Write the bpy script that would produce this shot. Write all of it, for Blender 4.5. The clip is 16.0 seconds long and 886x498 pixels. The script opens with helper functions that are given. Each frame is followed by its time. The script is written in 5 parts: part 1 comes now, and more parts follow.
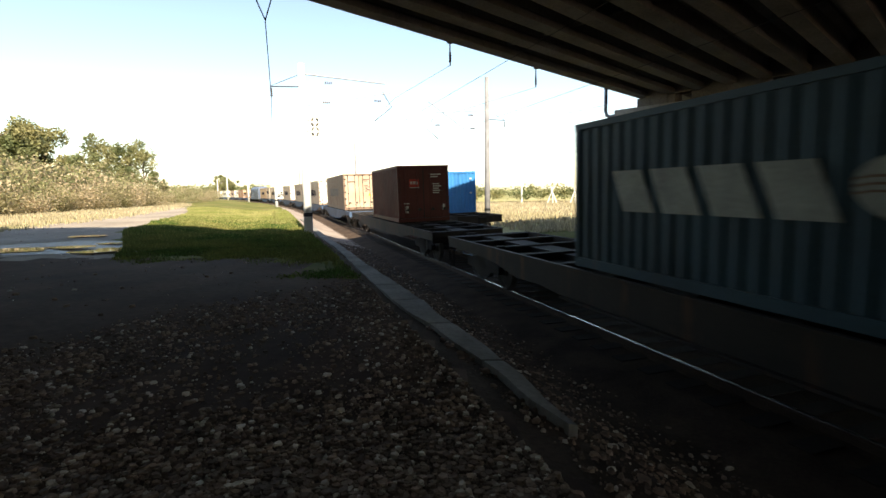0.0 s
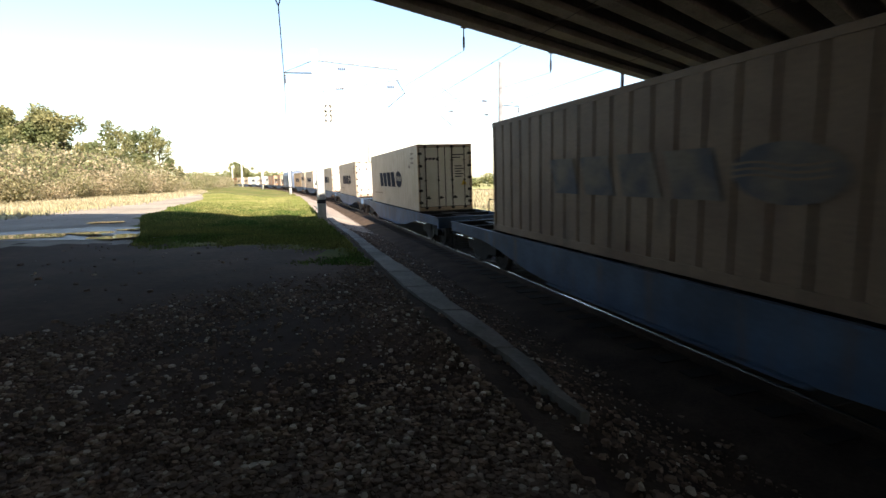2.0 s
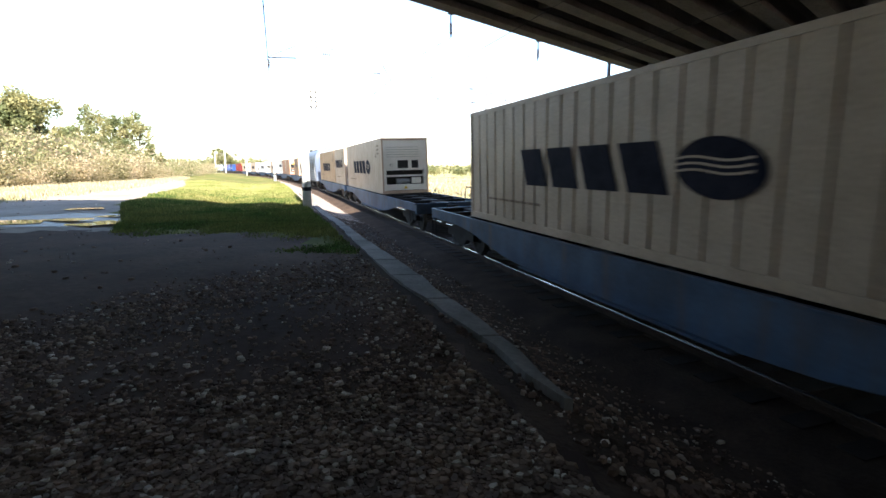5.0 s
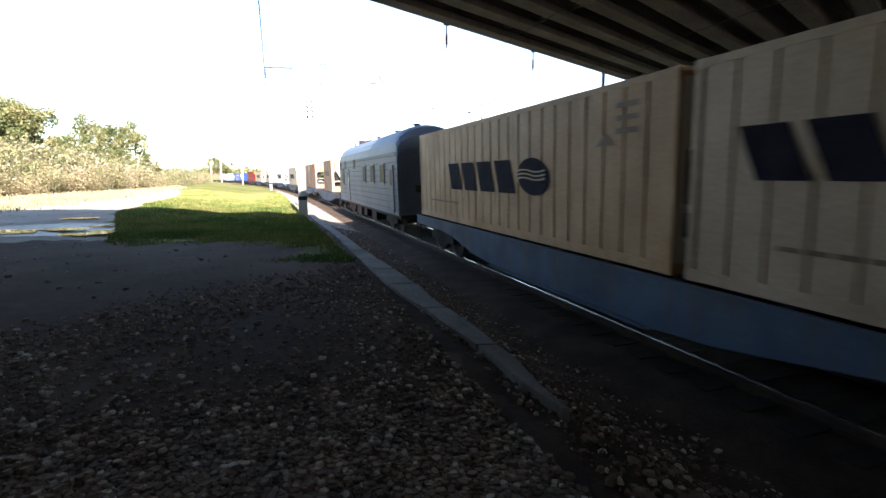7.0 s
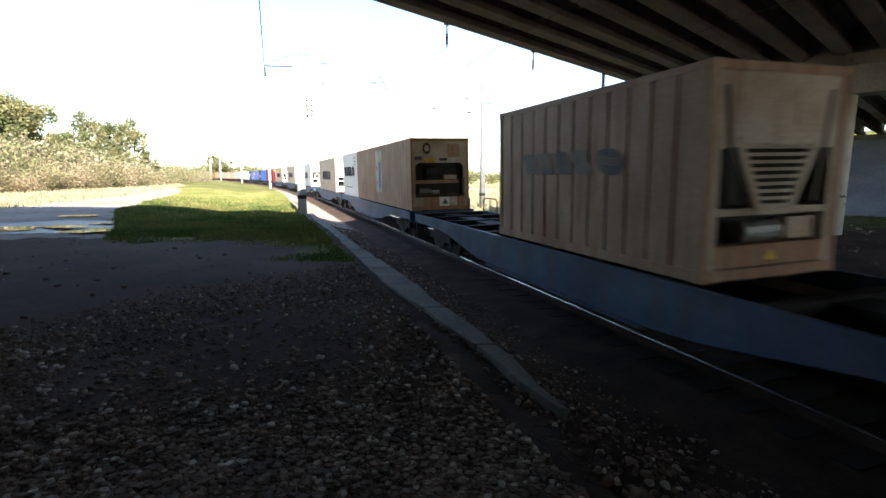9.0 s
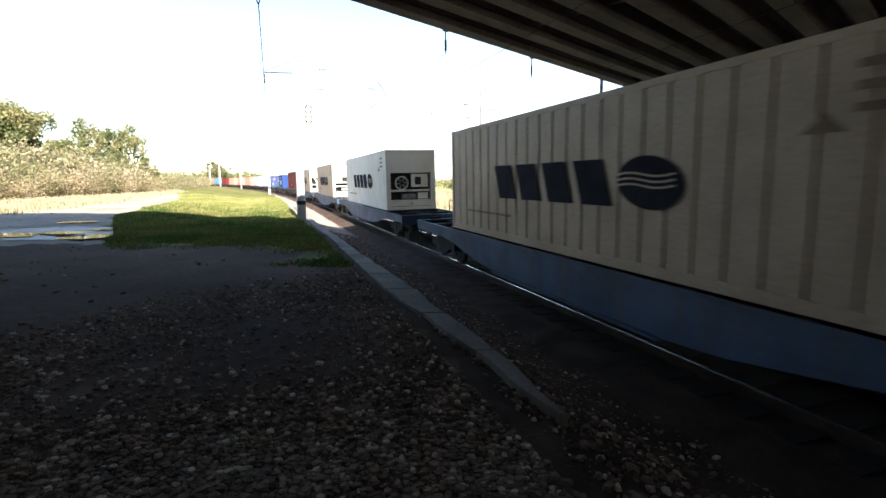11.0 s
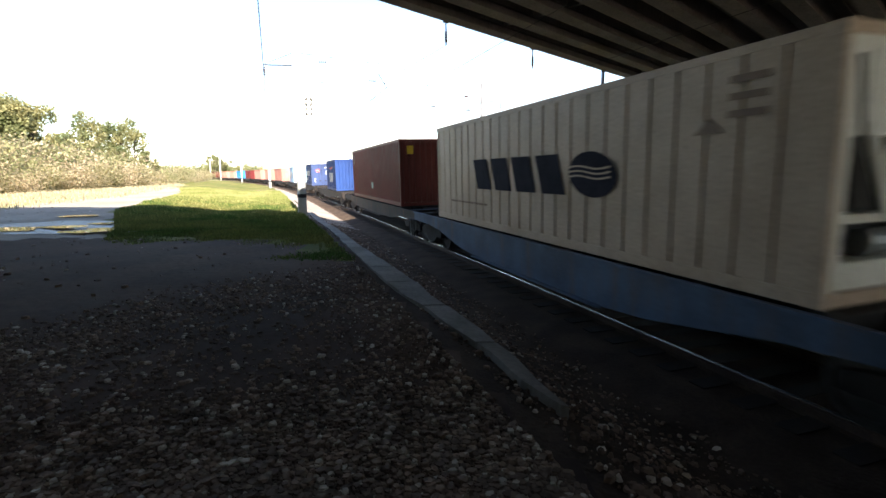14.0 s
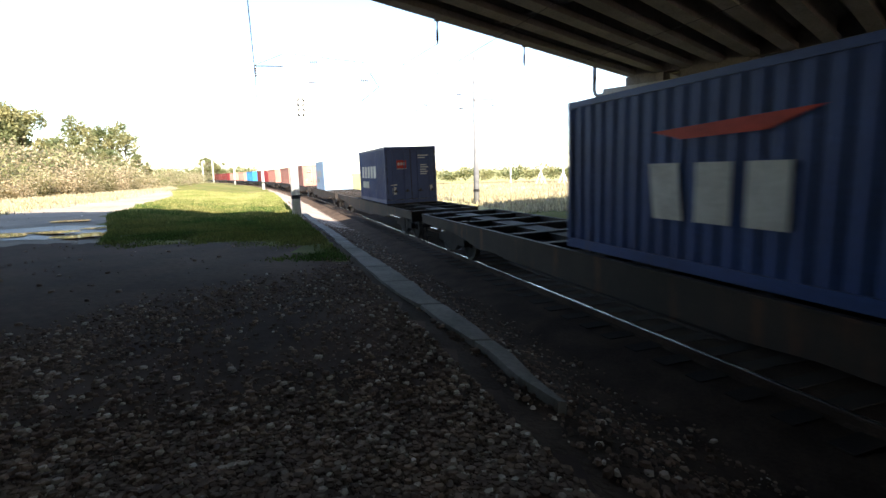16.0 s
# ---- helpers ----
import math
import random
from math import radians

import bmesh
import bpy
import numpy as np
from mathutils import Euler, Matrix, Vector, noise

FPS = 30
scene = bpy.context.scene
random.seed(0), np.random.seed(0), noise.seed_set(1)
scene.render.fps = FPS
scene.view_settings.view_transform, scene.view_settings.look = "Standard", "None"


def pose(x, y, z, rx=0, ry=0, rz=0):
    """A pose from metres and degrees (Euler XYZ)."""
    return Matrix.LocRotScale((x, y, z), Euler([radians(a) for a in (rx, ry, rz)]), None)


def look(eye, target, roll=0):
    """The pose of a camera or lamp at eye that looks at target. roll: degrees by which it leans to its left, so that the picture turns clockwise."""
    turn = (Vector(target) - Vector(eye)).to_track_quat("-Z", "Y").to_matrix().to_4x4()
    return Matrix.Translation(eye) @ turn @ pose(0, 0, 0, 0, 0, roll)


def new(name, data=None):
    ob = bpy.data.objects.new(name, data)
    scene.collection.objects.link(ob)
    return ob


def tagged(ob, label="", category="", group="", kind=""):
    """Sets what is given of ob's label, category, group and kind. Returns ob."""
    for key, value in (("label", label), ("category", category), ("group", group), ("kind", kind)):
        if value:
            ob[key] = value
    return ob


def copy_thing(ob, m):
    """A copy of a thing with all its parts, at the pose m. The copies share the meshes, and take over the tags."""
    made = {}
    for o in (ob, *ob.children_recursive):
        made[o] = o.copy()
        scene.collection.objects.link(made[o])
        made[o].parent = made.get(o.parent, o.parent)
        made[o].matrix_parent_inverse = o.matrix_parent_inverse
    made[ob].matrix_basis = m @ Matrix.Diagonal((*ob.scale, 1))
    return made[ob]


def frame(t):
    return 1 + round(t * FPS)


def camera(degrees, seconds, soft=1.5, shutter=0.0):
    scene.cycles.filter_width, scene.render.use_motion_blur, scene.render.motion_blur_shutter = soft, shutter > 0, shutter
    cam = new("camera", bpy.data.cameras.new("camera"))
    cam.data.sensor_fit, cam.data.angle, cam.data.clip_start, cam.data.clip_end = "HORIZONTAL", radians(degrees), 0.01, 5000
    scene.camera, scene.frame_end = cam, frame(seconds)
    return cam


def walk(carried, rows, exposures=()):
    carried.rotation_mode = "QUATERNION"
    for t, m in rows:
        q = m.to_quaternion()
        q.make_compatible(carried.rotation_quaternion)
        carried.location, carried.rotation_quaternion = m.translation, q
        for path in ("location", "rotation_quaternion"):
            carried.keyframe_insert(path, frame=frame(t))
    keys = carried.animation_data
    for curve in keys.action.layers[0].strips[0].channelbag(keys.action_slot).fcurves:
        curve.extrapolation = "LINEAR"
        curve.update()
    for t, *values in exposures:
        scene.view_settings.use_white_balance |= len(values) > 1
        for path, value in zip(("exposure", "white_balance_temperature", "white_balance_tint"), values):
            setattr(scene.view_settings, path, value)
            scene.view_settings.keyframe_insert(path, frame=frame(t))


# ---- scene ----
cam = camera(83.5, 16.0, soft=1.5, shutter=0.2)
EXPOSURES = [(0, 1.43, 7500, 9), (0.5, 1.24, 7300, 7), (1.0, 1.42, 7200, 9), (1.3, 1.46, 7200, 10), (2.5, 1.73, 6700, 11), (3.5, 1.98, 6450, 11), (7, 2.23, 6450, 11), (9.5, 1.98, 6450, 11), (12.5, 1.98, 6700, 11), (14.2, 2.08, 6700, 11), (15, 2.33, 6700, 11), (16, 2.03, 6700, 11)]
EYE = 2.85
PATH = [
    (0, 83.27, 0.94, -0.43),
    (0.5, 83.60, 0.52, 0.21),
    (1, 83.08, 0.76, 0.33),
    (1.5, 82.23, 1.14, 1.50),
    (2, 81.81, 0.91, 1.06),
    (2.5, 81.38, 0.82, 1.05),
    (3, 81.24, 0.61, 0.70),
    (3.5, 80.95, 1.25, -0.00),
    (4, 80.74, 0.59, -0.51),
    (6.5, 80.29, 0.30, -0.48),
    (7, 81.49, 0.49, -0.94),
    (7.5, 82.58, 0.49, -1.19),
    (8, 82.86, 0.35, -1.24),
    (8.5, 82.05, -0.04, -0.97),
    (9, 81.46, 0.12, -1.00),
    (9.5, 81.57, 0.02, -1.37),
    (10, 82.22, 0.27, -1.20),
    (12.5, 81.63, 0.19, -0.95),
    (13, 81.52, 0.50, -1.18),
    (13.5, 81.43, 0.46, -1.27),
    (14, 81.24, 0.46, -1.01),
    (14.5, 81.06, 0.50, -0.94),
    (15, 80.83, 0.86, -1.32),
    (15.5, 81.05, 1.18, -1.49),
    (16, 81.08, 1.38, -1.72),
]
walk(cam, [(t, pose(0, 0, EYE, rx, ry, rz)) for t, rx, ry, rz in PATH],
     exposures=EXPOSURES)

# ---- light ----
SUN_ELEV, SUN_HEAD = 39.5, 19.5      # the sun stands behind, its rays run along the track
world = bpy.data.worlds.new("sky")
scene.world = world
world.use_nodes = True
wn = world.node_tree
sky = wn.nodes.new("ShaderNodeTexSky")
sky.sky_type, sky.sun_disc = "NISHITA", False
sky.sun_elevation, sky.sun_rotation = radians(SUN_ELEV), radians(180 - SUN_HEAD)
sky.air_density, sky.dust_density, sky.ozone_density = 1.0, 0.6, 1.0
wn.links.new(sky.outputs["Color"], wn.nodes["Background"].inputs["Color"])
wn.nodes["Background"].inputs["Strength"].default_value = 0.108
sun = new("sun", bpy.data.lights.new("sun", "SUN"))
sun.data.energy, sun.data.angle, sun.data.color = 5.0, radians(0.5), (1.0, 0.93, 0.82)
_h, _e = radians(SUN_HEAD), radians(SUN_ELEV)
sun.matrix_basis = look((0, 0, 60), (-math.sin(_h) * math.cos(_e), math.cos(_h) * math.cos(_e), 60 - math.sin(_e)))


# ---- materials ----
def material(name, base, second=None, rough=0.8, metal=0.0, scale=1.0, amount=0.5, bump=0.15, fine=30.0,
             streak=None, streak_amount=0.5, spec=0.3, island=0.0, rare=None, glow_through=0.0):
    """Two-scale varied surface: base to second by large noise, fine grain, optional vertical streaks of a third colour."""
    m = bpy.data.materials.new(name)
    m.use_nodes = True
    nt = m.node_tree
    n, l = nt.nodes, nt.links
    b = n["Principled BSDF"]
    second = second or tuple(c * 0.7 for c in base)
    co = n.new("ShaderNodeTexCoord")
    big = n.new("ShaderNodeTexNoise")
    big.inputs["Scale"].default_value, big.inputs["Detail"].default_value = scale, 6
    l.new(co.outputs["Object"], big.inputs["Vector"])
    ramp = n.new("ShaderNodeValToRGB")
    ramp.color_ramp.elements[0].position, ramp.color_ramp.elements[1].position = 0.5 - 0.3 * amount, 0.5 + 0.3 * amount
    ramp.color_ramp.elements[0].color, ramp.color_ramp.elements[1].color = (*base, 1), (*second, 1)
    l.new(big.outputs["Fac"], ramp.inputs["Fac"])
    small = n.new("ShaderNodeTexNoise")
    small.inputs["Scale"].default_value, small.inputs["Detail"].default_value = fine, 4
    l.new(co.outputs["Object"], small.inputs["Vector"])
    mix = n.new("ShaderNodeMix")
    mix.data_type, mix.blend_type = "RGBA", "OVERLAY"
    mix.inputs["Factor"].default_value = 0.35
    l.new(ramp.outputs["Color"], mix.inputs[6])
    l.new(small.outputs["Fac"], mix.inputs[7])
    out = mix.outputs[2]
    if streak:
        mp = n.new("ShaderNodeMapping")
        mp.inputs["Scale"].default_value = (2.2, 2.2, 0.28)
        l.new(co.outputs["Object"], mp.inputs["Vector"])
        st = n.new("ShaderNodeTexNoise")
        st.inputs["Scale"].default_value, st.inputs["Detail"].default_value, st.inputs["Roughness"].default_value = 1.6, 8, 0.7
        l.new(mp.outputs["Vector"], st.inputs["Vector"])
        sr = n.new("ShaderNodeValToRGB")
        sr.color_ramp.elements[0].position, sr.color_ramp.elements[1].position = 0.72 - 0.35 * streak_amount, 0.86 - 0.2 * streak_amount
        l.new(st.outputs["Fac"], sr.inputs["Fac"])
        m2 = n.new("ShaderNodeMix")
        m2.data_type = "RGBA"
        l.new(sr.outputs["Color"], m2.inputs["Factor"])
        l.new(out, m2.inputs[6])
        m2.inputs[7].default_value = (*streak, 1)
        out = m2.outputs[2]
    if island:
        ge = n.new("ShaderNodeNewGeometry")
        hs = n.new("ShaderNodeHueSaturation")
        mr = n.new("ShaderNodeMapRange")
        mr.inputs["To Min"].default_value, mr.inputs["To Max"].default_value = 1 - island, 1 + island
        l.new(ge.outputs["Random Per Island"], mr.inputs["Value"])
        l.new(mr.outputs["Result"], hs.inputs["Value"])
        l.new(out, hs.inputs["Color"])
        out = hs.outputs["Color"]
    if rare:
        g2 = n.new("ShaderNodeNewGeometry")
        r2 = n.new("ShaderNodeValToRGB")
        r2.color_ramp.elements[0].position, r2.color_ramp.elements[1].position = 0.86, 0.97
        l.new(g2.outputs["Random Per Island"], r2.inputs["Fac"])
        m3 = n.new("ShaderNodeMix")
        m3.data_type = "RGBA"
        l.new(r2.outputs["Color"], m3.inputs["Factor"])
        l.new(out, m3.inputs[6])
        m3.inputs[7].default_value = (*rare, 1)
        out = m3.outputs[2]
    l.new(out, b.inputs["Base Color"])
    if glow_through:
        tr = n.new("ShaderNodeBsdfTranslucent")
        l.new(out, tr.inputs["Color"])
        ms = n.new("ShaderNodeMixShader")
        ms.inputs["Fac"].default_value = glow_through
        l.new(b.outputs["BSDF"], ms.inputs[1])
        l.new(tr.outputs["BSDF"], ms.inputs[2])
        l.new(ms.outputs["Shader"], n["Material Output"].inputs["Surface"])
    b.inputs["Roughness"].default_value, b.inputs["Metallic"].default_value = rough, metal
    b.inputs["Specular IOR Level"].default_value = spec
    if bump:
        bp = n.new("ShaderNodeBump")
        bp.inputs["Strength"].default_value, bp.inputs["Distance"].default_value = bump, 0.02
        l.new(small.outputs["Fac"], bp.inputs["Height"])
        l.new(bp.outputs["Normal"], b.inputs["Normal"])
    return m


RUST = (0.16, 0.06, 0.025)
M_CONC = material("concrete", (0.42, 0.40, 0.37), (0.30, 0.29, 0.27), 0.9, scale=0.6, fine=14, streak=(0.16, 0.15, 0.14), streak_amount=0.35)
M_WHITE_CONC = material("whitewashed_concrete", (0.72, 0.72, 0.70), (0.58, 0.58, 0.57), 0.85, scale=1.2, fine=12, streak=(0.35, 0.34, 0.32), streak_amount=0.3)
M_GIRDER = material("girder_concrete", (0.29, 0.262, 0.237), (0.20, 0.18, 0.163), 0.9, scale=0.5, fine=10, streak=(0.12, 0.11, 0.10), streak_amount=0.45)
M_FACING = material("slope_facing_concrete", (0.36, 0.37, 0.39), (0.26, 0.27, 0.285), 0.9, scale=0.5, fine=9, streak=(0.15, 0.15, 0.15), streak_amount=0.4)
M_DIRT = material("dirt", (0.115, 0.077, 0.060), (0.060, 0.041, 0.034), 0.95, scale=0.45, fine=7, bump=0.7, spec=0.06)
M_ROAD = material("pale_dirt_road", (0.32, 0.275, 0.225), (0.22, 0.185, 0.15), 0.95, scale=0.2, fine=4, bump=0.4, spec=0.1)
# the slope's sunlit tone; its shaded stretch takes the ballast colour
M_PATH_SUNLIT = material("sunlit_sandy_path", (0.34, 0.28, 0.235), (0.24, 0.19, 0.16), 0.95, scale=0.5, fine=8, bump=0.5)
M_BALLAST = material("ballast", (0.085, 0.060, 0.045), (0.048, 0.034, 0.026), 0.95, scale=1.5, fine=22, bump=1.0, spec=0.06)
M_STONE = material("gravel_stone", (0.265, 0.185, 0.138), (0.135, 0.095, 0.073), 0.85, scale=3, fine=40, island=0.5, spec=0.12, rare=(0.55, 0.48, 0.40))
M_TURF = material("turf", (0.085, 0.10, 0.025), (0.17, 0.15, 0.055), 0.95, scale=0.35, fine=6, bump=0.8, spec=0.06)
M_GRASS = material("grass_blades", (0.05, 0.10, 0.018), (0.17, 0.165, 0.045), 0.7, scale=0.45, fine=3, bump=0, island=0.4, glow_through=0.35)
# paler, yellower copy of M_GRASS: puts sunlight into the blade colour
M_GRASS_SUNLIT = material("sunlit_yellow_grass_blades", (0.20, 0.23, 0.06), (0.36, 0.33, 0.13), 0.7, scale=0.45, fine=3, bump=0, island=0.3, glow_through=0.35)
M_DRY = material("dry_grass", (0.46, 0.39, 0.27), (0.36, 0.31, 0.19), 0.8, scale=0.12, fine=2, bump=0, island=0.35, glow_through=0.35)
M_FIELD = material("dry_field", (0.36, 0.30, 0.14), (0.22, 0.23, 0.08), 0.95, scale=0.06, fine=1.5, bump=0.6)
M_LEAF = material("leaves", (0.16, 0.19, 0.085), (0.34, 0.31, 0.15), 0.7, scale=0.3, amount=0.4, fine=1, bump=0, island=0.25, glow_through=0.5)
M_LEAF_DRY = material("autumn_leaves", (0.46, 0.365, 0.24), (0.22, 0.20, 0.10), 0.7, scale=0.3, amount=0.45, fine=1, bump=0, island=0.2, glow_through=0.4)
M_BARK = material("bark", (0.14, 0.11, 0.085), (0.08, 0.065, 0.05), 0.95, scale=2, fine=20, bump=0.6)
M_RAIL = material("rail_steel", (0.10, 0.065, 0.045), (0.06, 0.04, 0.03), 0.8, 0.3, scale=2, fine=30)
M_RAILTOP = material("polished_rail_top", (0.5, 0.5, 0.5), (0.22, 0.21, 0.2), 0.24, 1.0, scale=2, fine=30, bump=0)
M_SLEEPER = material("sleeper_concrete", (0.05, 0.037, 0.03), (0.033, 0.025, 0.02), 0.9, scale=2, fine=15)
M_STEEL = material("galvanised_steel", (0.32, 0.33, 0.34), (0.22, 0.22, 0.22), 0.5, 0.6, scale=3, fine=20)
M_POLE = material("grey_weathered_pole", (0.23, 0.23, 0.235), (0.16, 0.16, 0.165), 0.85, scale=2, fine=16)
M_DARKSTEEL = material("dark_steel", (0.045, 0.042, 0.04), (0.025, 0.023, 0.022), 0.6, 0.4, scale=3, fine=20)
M_WIRE = material("copper_wire", (0.035, 0.032, 0.03), None, 0.8, bump=0)
M_INSUL = material("insulator_glaze", (0.10, 0.05, 0.035), None, 0.25, bump=0)
M_WAGON_BLUE = material("wagon_blue_paint", (0.062, 0.108, 0.185), (0.034, 0.058, 0.10), 0.6, scale=1.2, fine=14, streak=(0.10, 0.075, 0.06), streak_amount=0.6)
M_WAGON_DARK = material("wagon_brown_paint", (0.034, 0.025, 0.021), (0.02, 0.016, 0.014), 0.7, scale=1.2, fine=14, streak=RUST, streak_amount=0.5)
M_RUNGEAR = material("running_gear", (0.026, 0.021, 0.019), (0.014, 0.012, 0.011), 0.75, 0.2, scale=2, fine=18)
M_WHEEL = material("wheel_tread_steel", (0.12, 0.11, 0.10), (0.06, 0.055, 0.05), 0.45, 0.9, scale=3, fine=20)
PAINT = {
    "cream": material("cream_paint", (0.52, 0.39, 0.29), (0.41, 0.295, 0.21), 0.5, scale=0.8, fine=20, bump=0.05, streak=(0.34, 0.22, 0.12), streak_amount=0.30),
    "cream_rusty": material("rust_stained_cream_paint", (0.40, 0.275, 0.185), (0.28, 0.165, 0.105), 0.6, scale=0.7, fine=18, bump=0.08, streak=(0.24, 0.10, 0.05), streak_amount=0.75),
    "rust_brown": material("rust_brown_stained_paint", (0.40, 0.23, 0.135), (0.27, 0.13, 0.072), 0.6, scale=0.7, fine=18, bump=0.08, streak=(0.22, 0.095, 0.05), streak_amount=0.7),
    "tan": material("tan_paint", (0.52, 0.335, 0.19), (0.40, 0.235, 0.12), 0.55, scale=0.8, fine=20, bump=0.05, streak=(0.28, 0.13, 0.06), streak_amount=0.55),
    "white": material("white_paint", (0.76, 0.74, 0.68), (0.66, 0.63, 0.56), 0.5, scale=0.9, fine=20, bump=0.05, streak=(0.4, 0.3, 0.2), streak_amount=0.28),
    "weathered_white": material("grimy_white_paint", (0.50, 0.44, 0.37), (0.36, 0.28, 0.21), 0.6, scale=1.4, fine=18, bump=0.06, streak=(0.22, 0.12, 0.07), streak_amount=0.5),
    "brown": material("oxide_brown_paint", (0.115, 0.021, 0.017), (0.078, 0.015, 0.013), 0.55, scale=0.7, fine=20, bump=0.05, streak=(0.10, 0.04, 0.03), streak_amount=0.35),
    "red": material("oxide_red_paint", (0.15, 0.017, 0.018), (0.105, 0.012, 0.013), 0.5, scale=0.7, fine=20, bump=0.05, streak=(0.14, 0.05, 0.035), streak_amount=0.35),
    "blue": material("deep_blue_paint", (0.022, 0.06, 0.21), (0.016, 0.042, 0.15), 0.5, scale=0.7, fine=20, bump=0.05, streak=(0.08, 0.06, 0.06), streak_amount=0.3),
    "weathered": material("weathered_cream_paint", (0.25, 0.17, 0.118), (0.18, 0.112, 0.078), 0.6, scale=0.8, fine=20, bump=0.05, streak=(0.12, 0.085, 0.06), streak_amount=0.5),
    # red for the far containers, with glare and haze mixed into the colour
    "pink": material("glare_paled_red_paint", (0.50, 0.24, 0.19), (0.40, 0.17, 0.13), 0.6, scale=0.7, fine=20, bump=0.05, streak=(0.3, 0.14, 0.1), streak_amount=0.35),
    "paleblue": material("pale_blue_paint", (0.42, 0.55, 0.68), (0.32, 0.45, 0.6), 0.5, scale=0.7, fine=20, bump=0.05, streak=(0.2, 0.25, 0.3), streak_amount=0.3),
    "brightblue": material("bright_blue_paint", (0.04, 0.24, 0.55), (0.03, 0.17, 0.42), 0.5, scale=0.7, fine=20, bump=0.05, streak=(0.06, 0.08, 0.12), streak_amount=0.3),
    "teal": material("dark_teal_paint", (0.028, 0.075, 0.105), (0.019, 0.05, 0.072), 0.55, scale=0.7, fine=20, bump=0.05, streak=(0.09, 0.07, 0.06), streak_amount=0.35),
    "navy": material("navy_paint", (0.05, 0.08, 0.19), (0.035, 0.055, 0.14), 0.5, scale=0.7, fine=20, bump=0.05, streak=(0.08, 0.06, 0.06), streak_amount=0.3),
}
M_LOGO_NAVY = material("navy_lettering", (0.014, 0.014, 0.024), (0.026, 0.025, 0.038), 0.8, scale=2, fine=20, bump=0, spec=0.08)
M_LOGO_WHITE = material("white_lettering", (0.6, 0.59, 0.56), (0.45, 0.44, 0.42), 0.6, scale=2, fine=20, bump=0)
M_LOGO_GREY = material("grey_lettering", (0.40, 0.41, 0.36), (0.28, 0.28, 0.25), 0.6, scale=2, fine=20, bump=0)
M_LOGO_FADED = material("worn_dark_lettering", (0.085, 0.085, 0.10), (0.19, 0.15, 0.12), 0.7, scale=1.6, amount=0.35, fine=20, bump=0)
M_KERB = material("dusty_kerb_concrete", (0.26, 0.24, 0.215), (0.16, 0.145, 0.125), 0.95, scale=1.2, fine=16, bump=0.5, streak=(0.09, 0.075, 0.06), streak_amount=0.45)
M_LOGO_RED = material("red_lettering", (0.55, 0.05, 0.03), None, 0.6, scale=2, fine=20, bump=0)
M_YELLOW = material("yellow_sticker", (0.75, 0.50, 0.04), None, 0.6, scale=2, fine=20, bump=0)
M_BLACK = material("black_recess", (0.02, 0.02, 0.02), None, 0.7, scale=2, fine=20, bump=0)
M_SILVER = material("silver_grey_paint", (0.115, 0.145, 0.20), (0.085, 0.105, 0.15), 0.5, 0.0, scale=0.6, fine=16, bump=0.05, streak=(0.16, 0.15, 0.15), streak_amount=0.4)
M_WATER = material("puddle_water", (0.03, 0.03, 0.028), None, 0.03, bump=0)
M_MUD = material("wet_mud", (0.055, 0.042, 0.034), (0.10, 0.078, 0.062), 0.4, scale=1.2, fine=9, bump=0.5, spec=0.3)
M_GLASS = material("dark_window_glass", (0.028, 0.021, 0.016), (0.016, 0.013, 0.011), 0.45, bump=0, spec=0.08)


# ---- mesh helpers ----
def box(bm, x0, x1, y0, y1, z0, z1):
    v = [bm.verts.new(p) for p in ((x0, y0, z0), (x1, y0, z0), (x1, y1, z0), (x0, y1, z0), (x0, y0, z1), (x1, y0, z1), (x1, y1, z1), (x0, y1, z1))]
    for f in ((3, 2, 1, 0), (4, 5, 6, 7), (0, 1, 5, 4), (1, 2, 6, 5), (2, 3, 7, 6), (3, 0, 4, 7)):
        bm.faces.new([v[i] for i in f])


def loft(bm, rings, closed=True, caps=True):
    """Join rings of points into a skin."""
    vs = [[bm.verts.new(p) for p in r] for r in rings]
    n = len(vs[0])
    for a, b in zip(vs, vs[1:]):
        for i in range(n if closed else n - 1):
            j = (i + 1) % n
            bm.faces.new((a[i], a[j], b[j], b[i]))
    if caps and closed:
        bm.faces.new(vs[0][::-1])
        bm.faces.new(vs[-1])


def tube(bm, a, b, ra, rb=None, n=8):
    rb = ra if rb is None else rb
    a, b = Vector(a), Vector(b)
    q = (b - a).to_track_quat("Z", "Y")
    loft(bm, [[c + q @ Vector((r * math.cos(t * 2 * math.pi / n), r * math.sin(t * 2 * math.pi / n), 0)) for t in range(n)] for c, r in ((a, ra), (b, rb))])


def pipe(bm, pts, r, n=6):
    pts = [Vector(p) for p in pts]
    rings = []
    for k, p in enumerate(pts):
        d = (pts[min(k + 1, len(pts) - 1)] - pts[max(k - 1, 0)]).normalized()
        side = d.cross(Vector((0.13, 0.31, 0.94)) if abs(d.z) < 0.9 else Vector((1, 0.2, 0))).normalized()
        up = side.cross(d)
        rings.append([p + r * (math.cos(t * 2 * math.pi / n) * side + math.sin(t * 2 * math.pi / n) * up) for t in range(n)])
    loft(bm, rings)


def plate(bm, pts, out):
    """A thin plate from an outline, pushed out along a vector."""
    out = Vector(out)
    loft(bm, [[Vector(p) for p in pts], [Vector(p) + out for p in pts]])


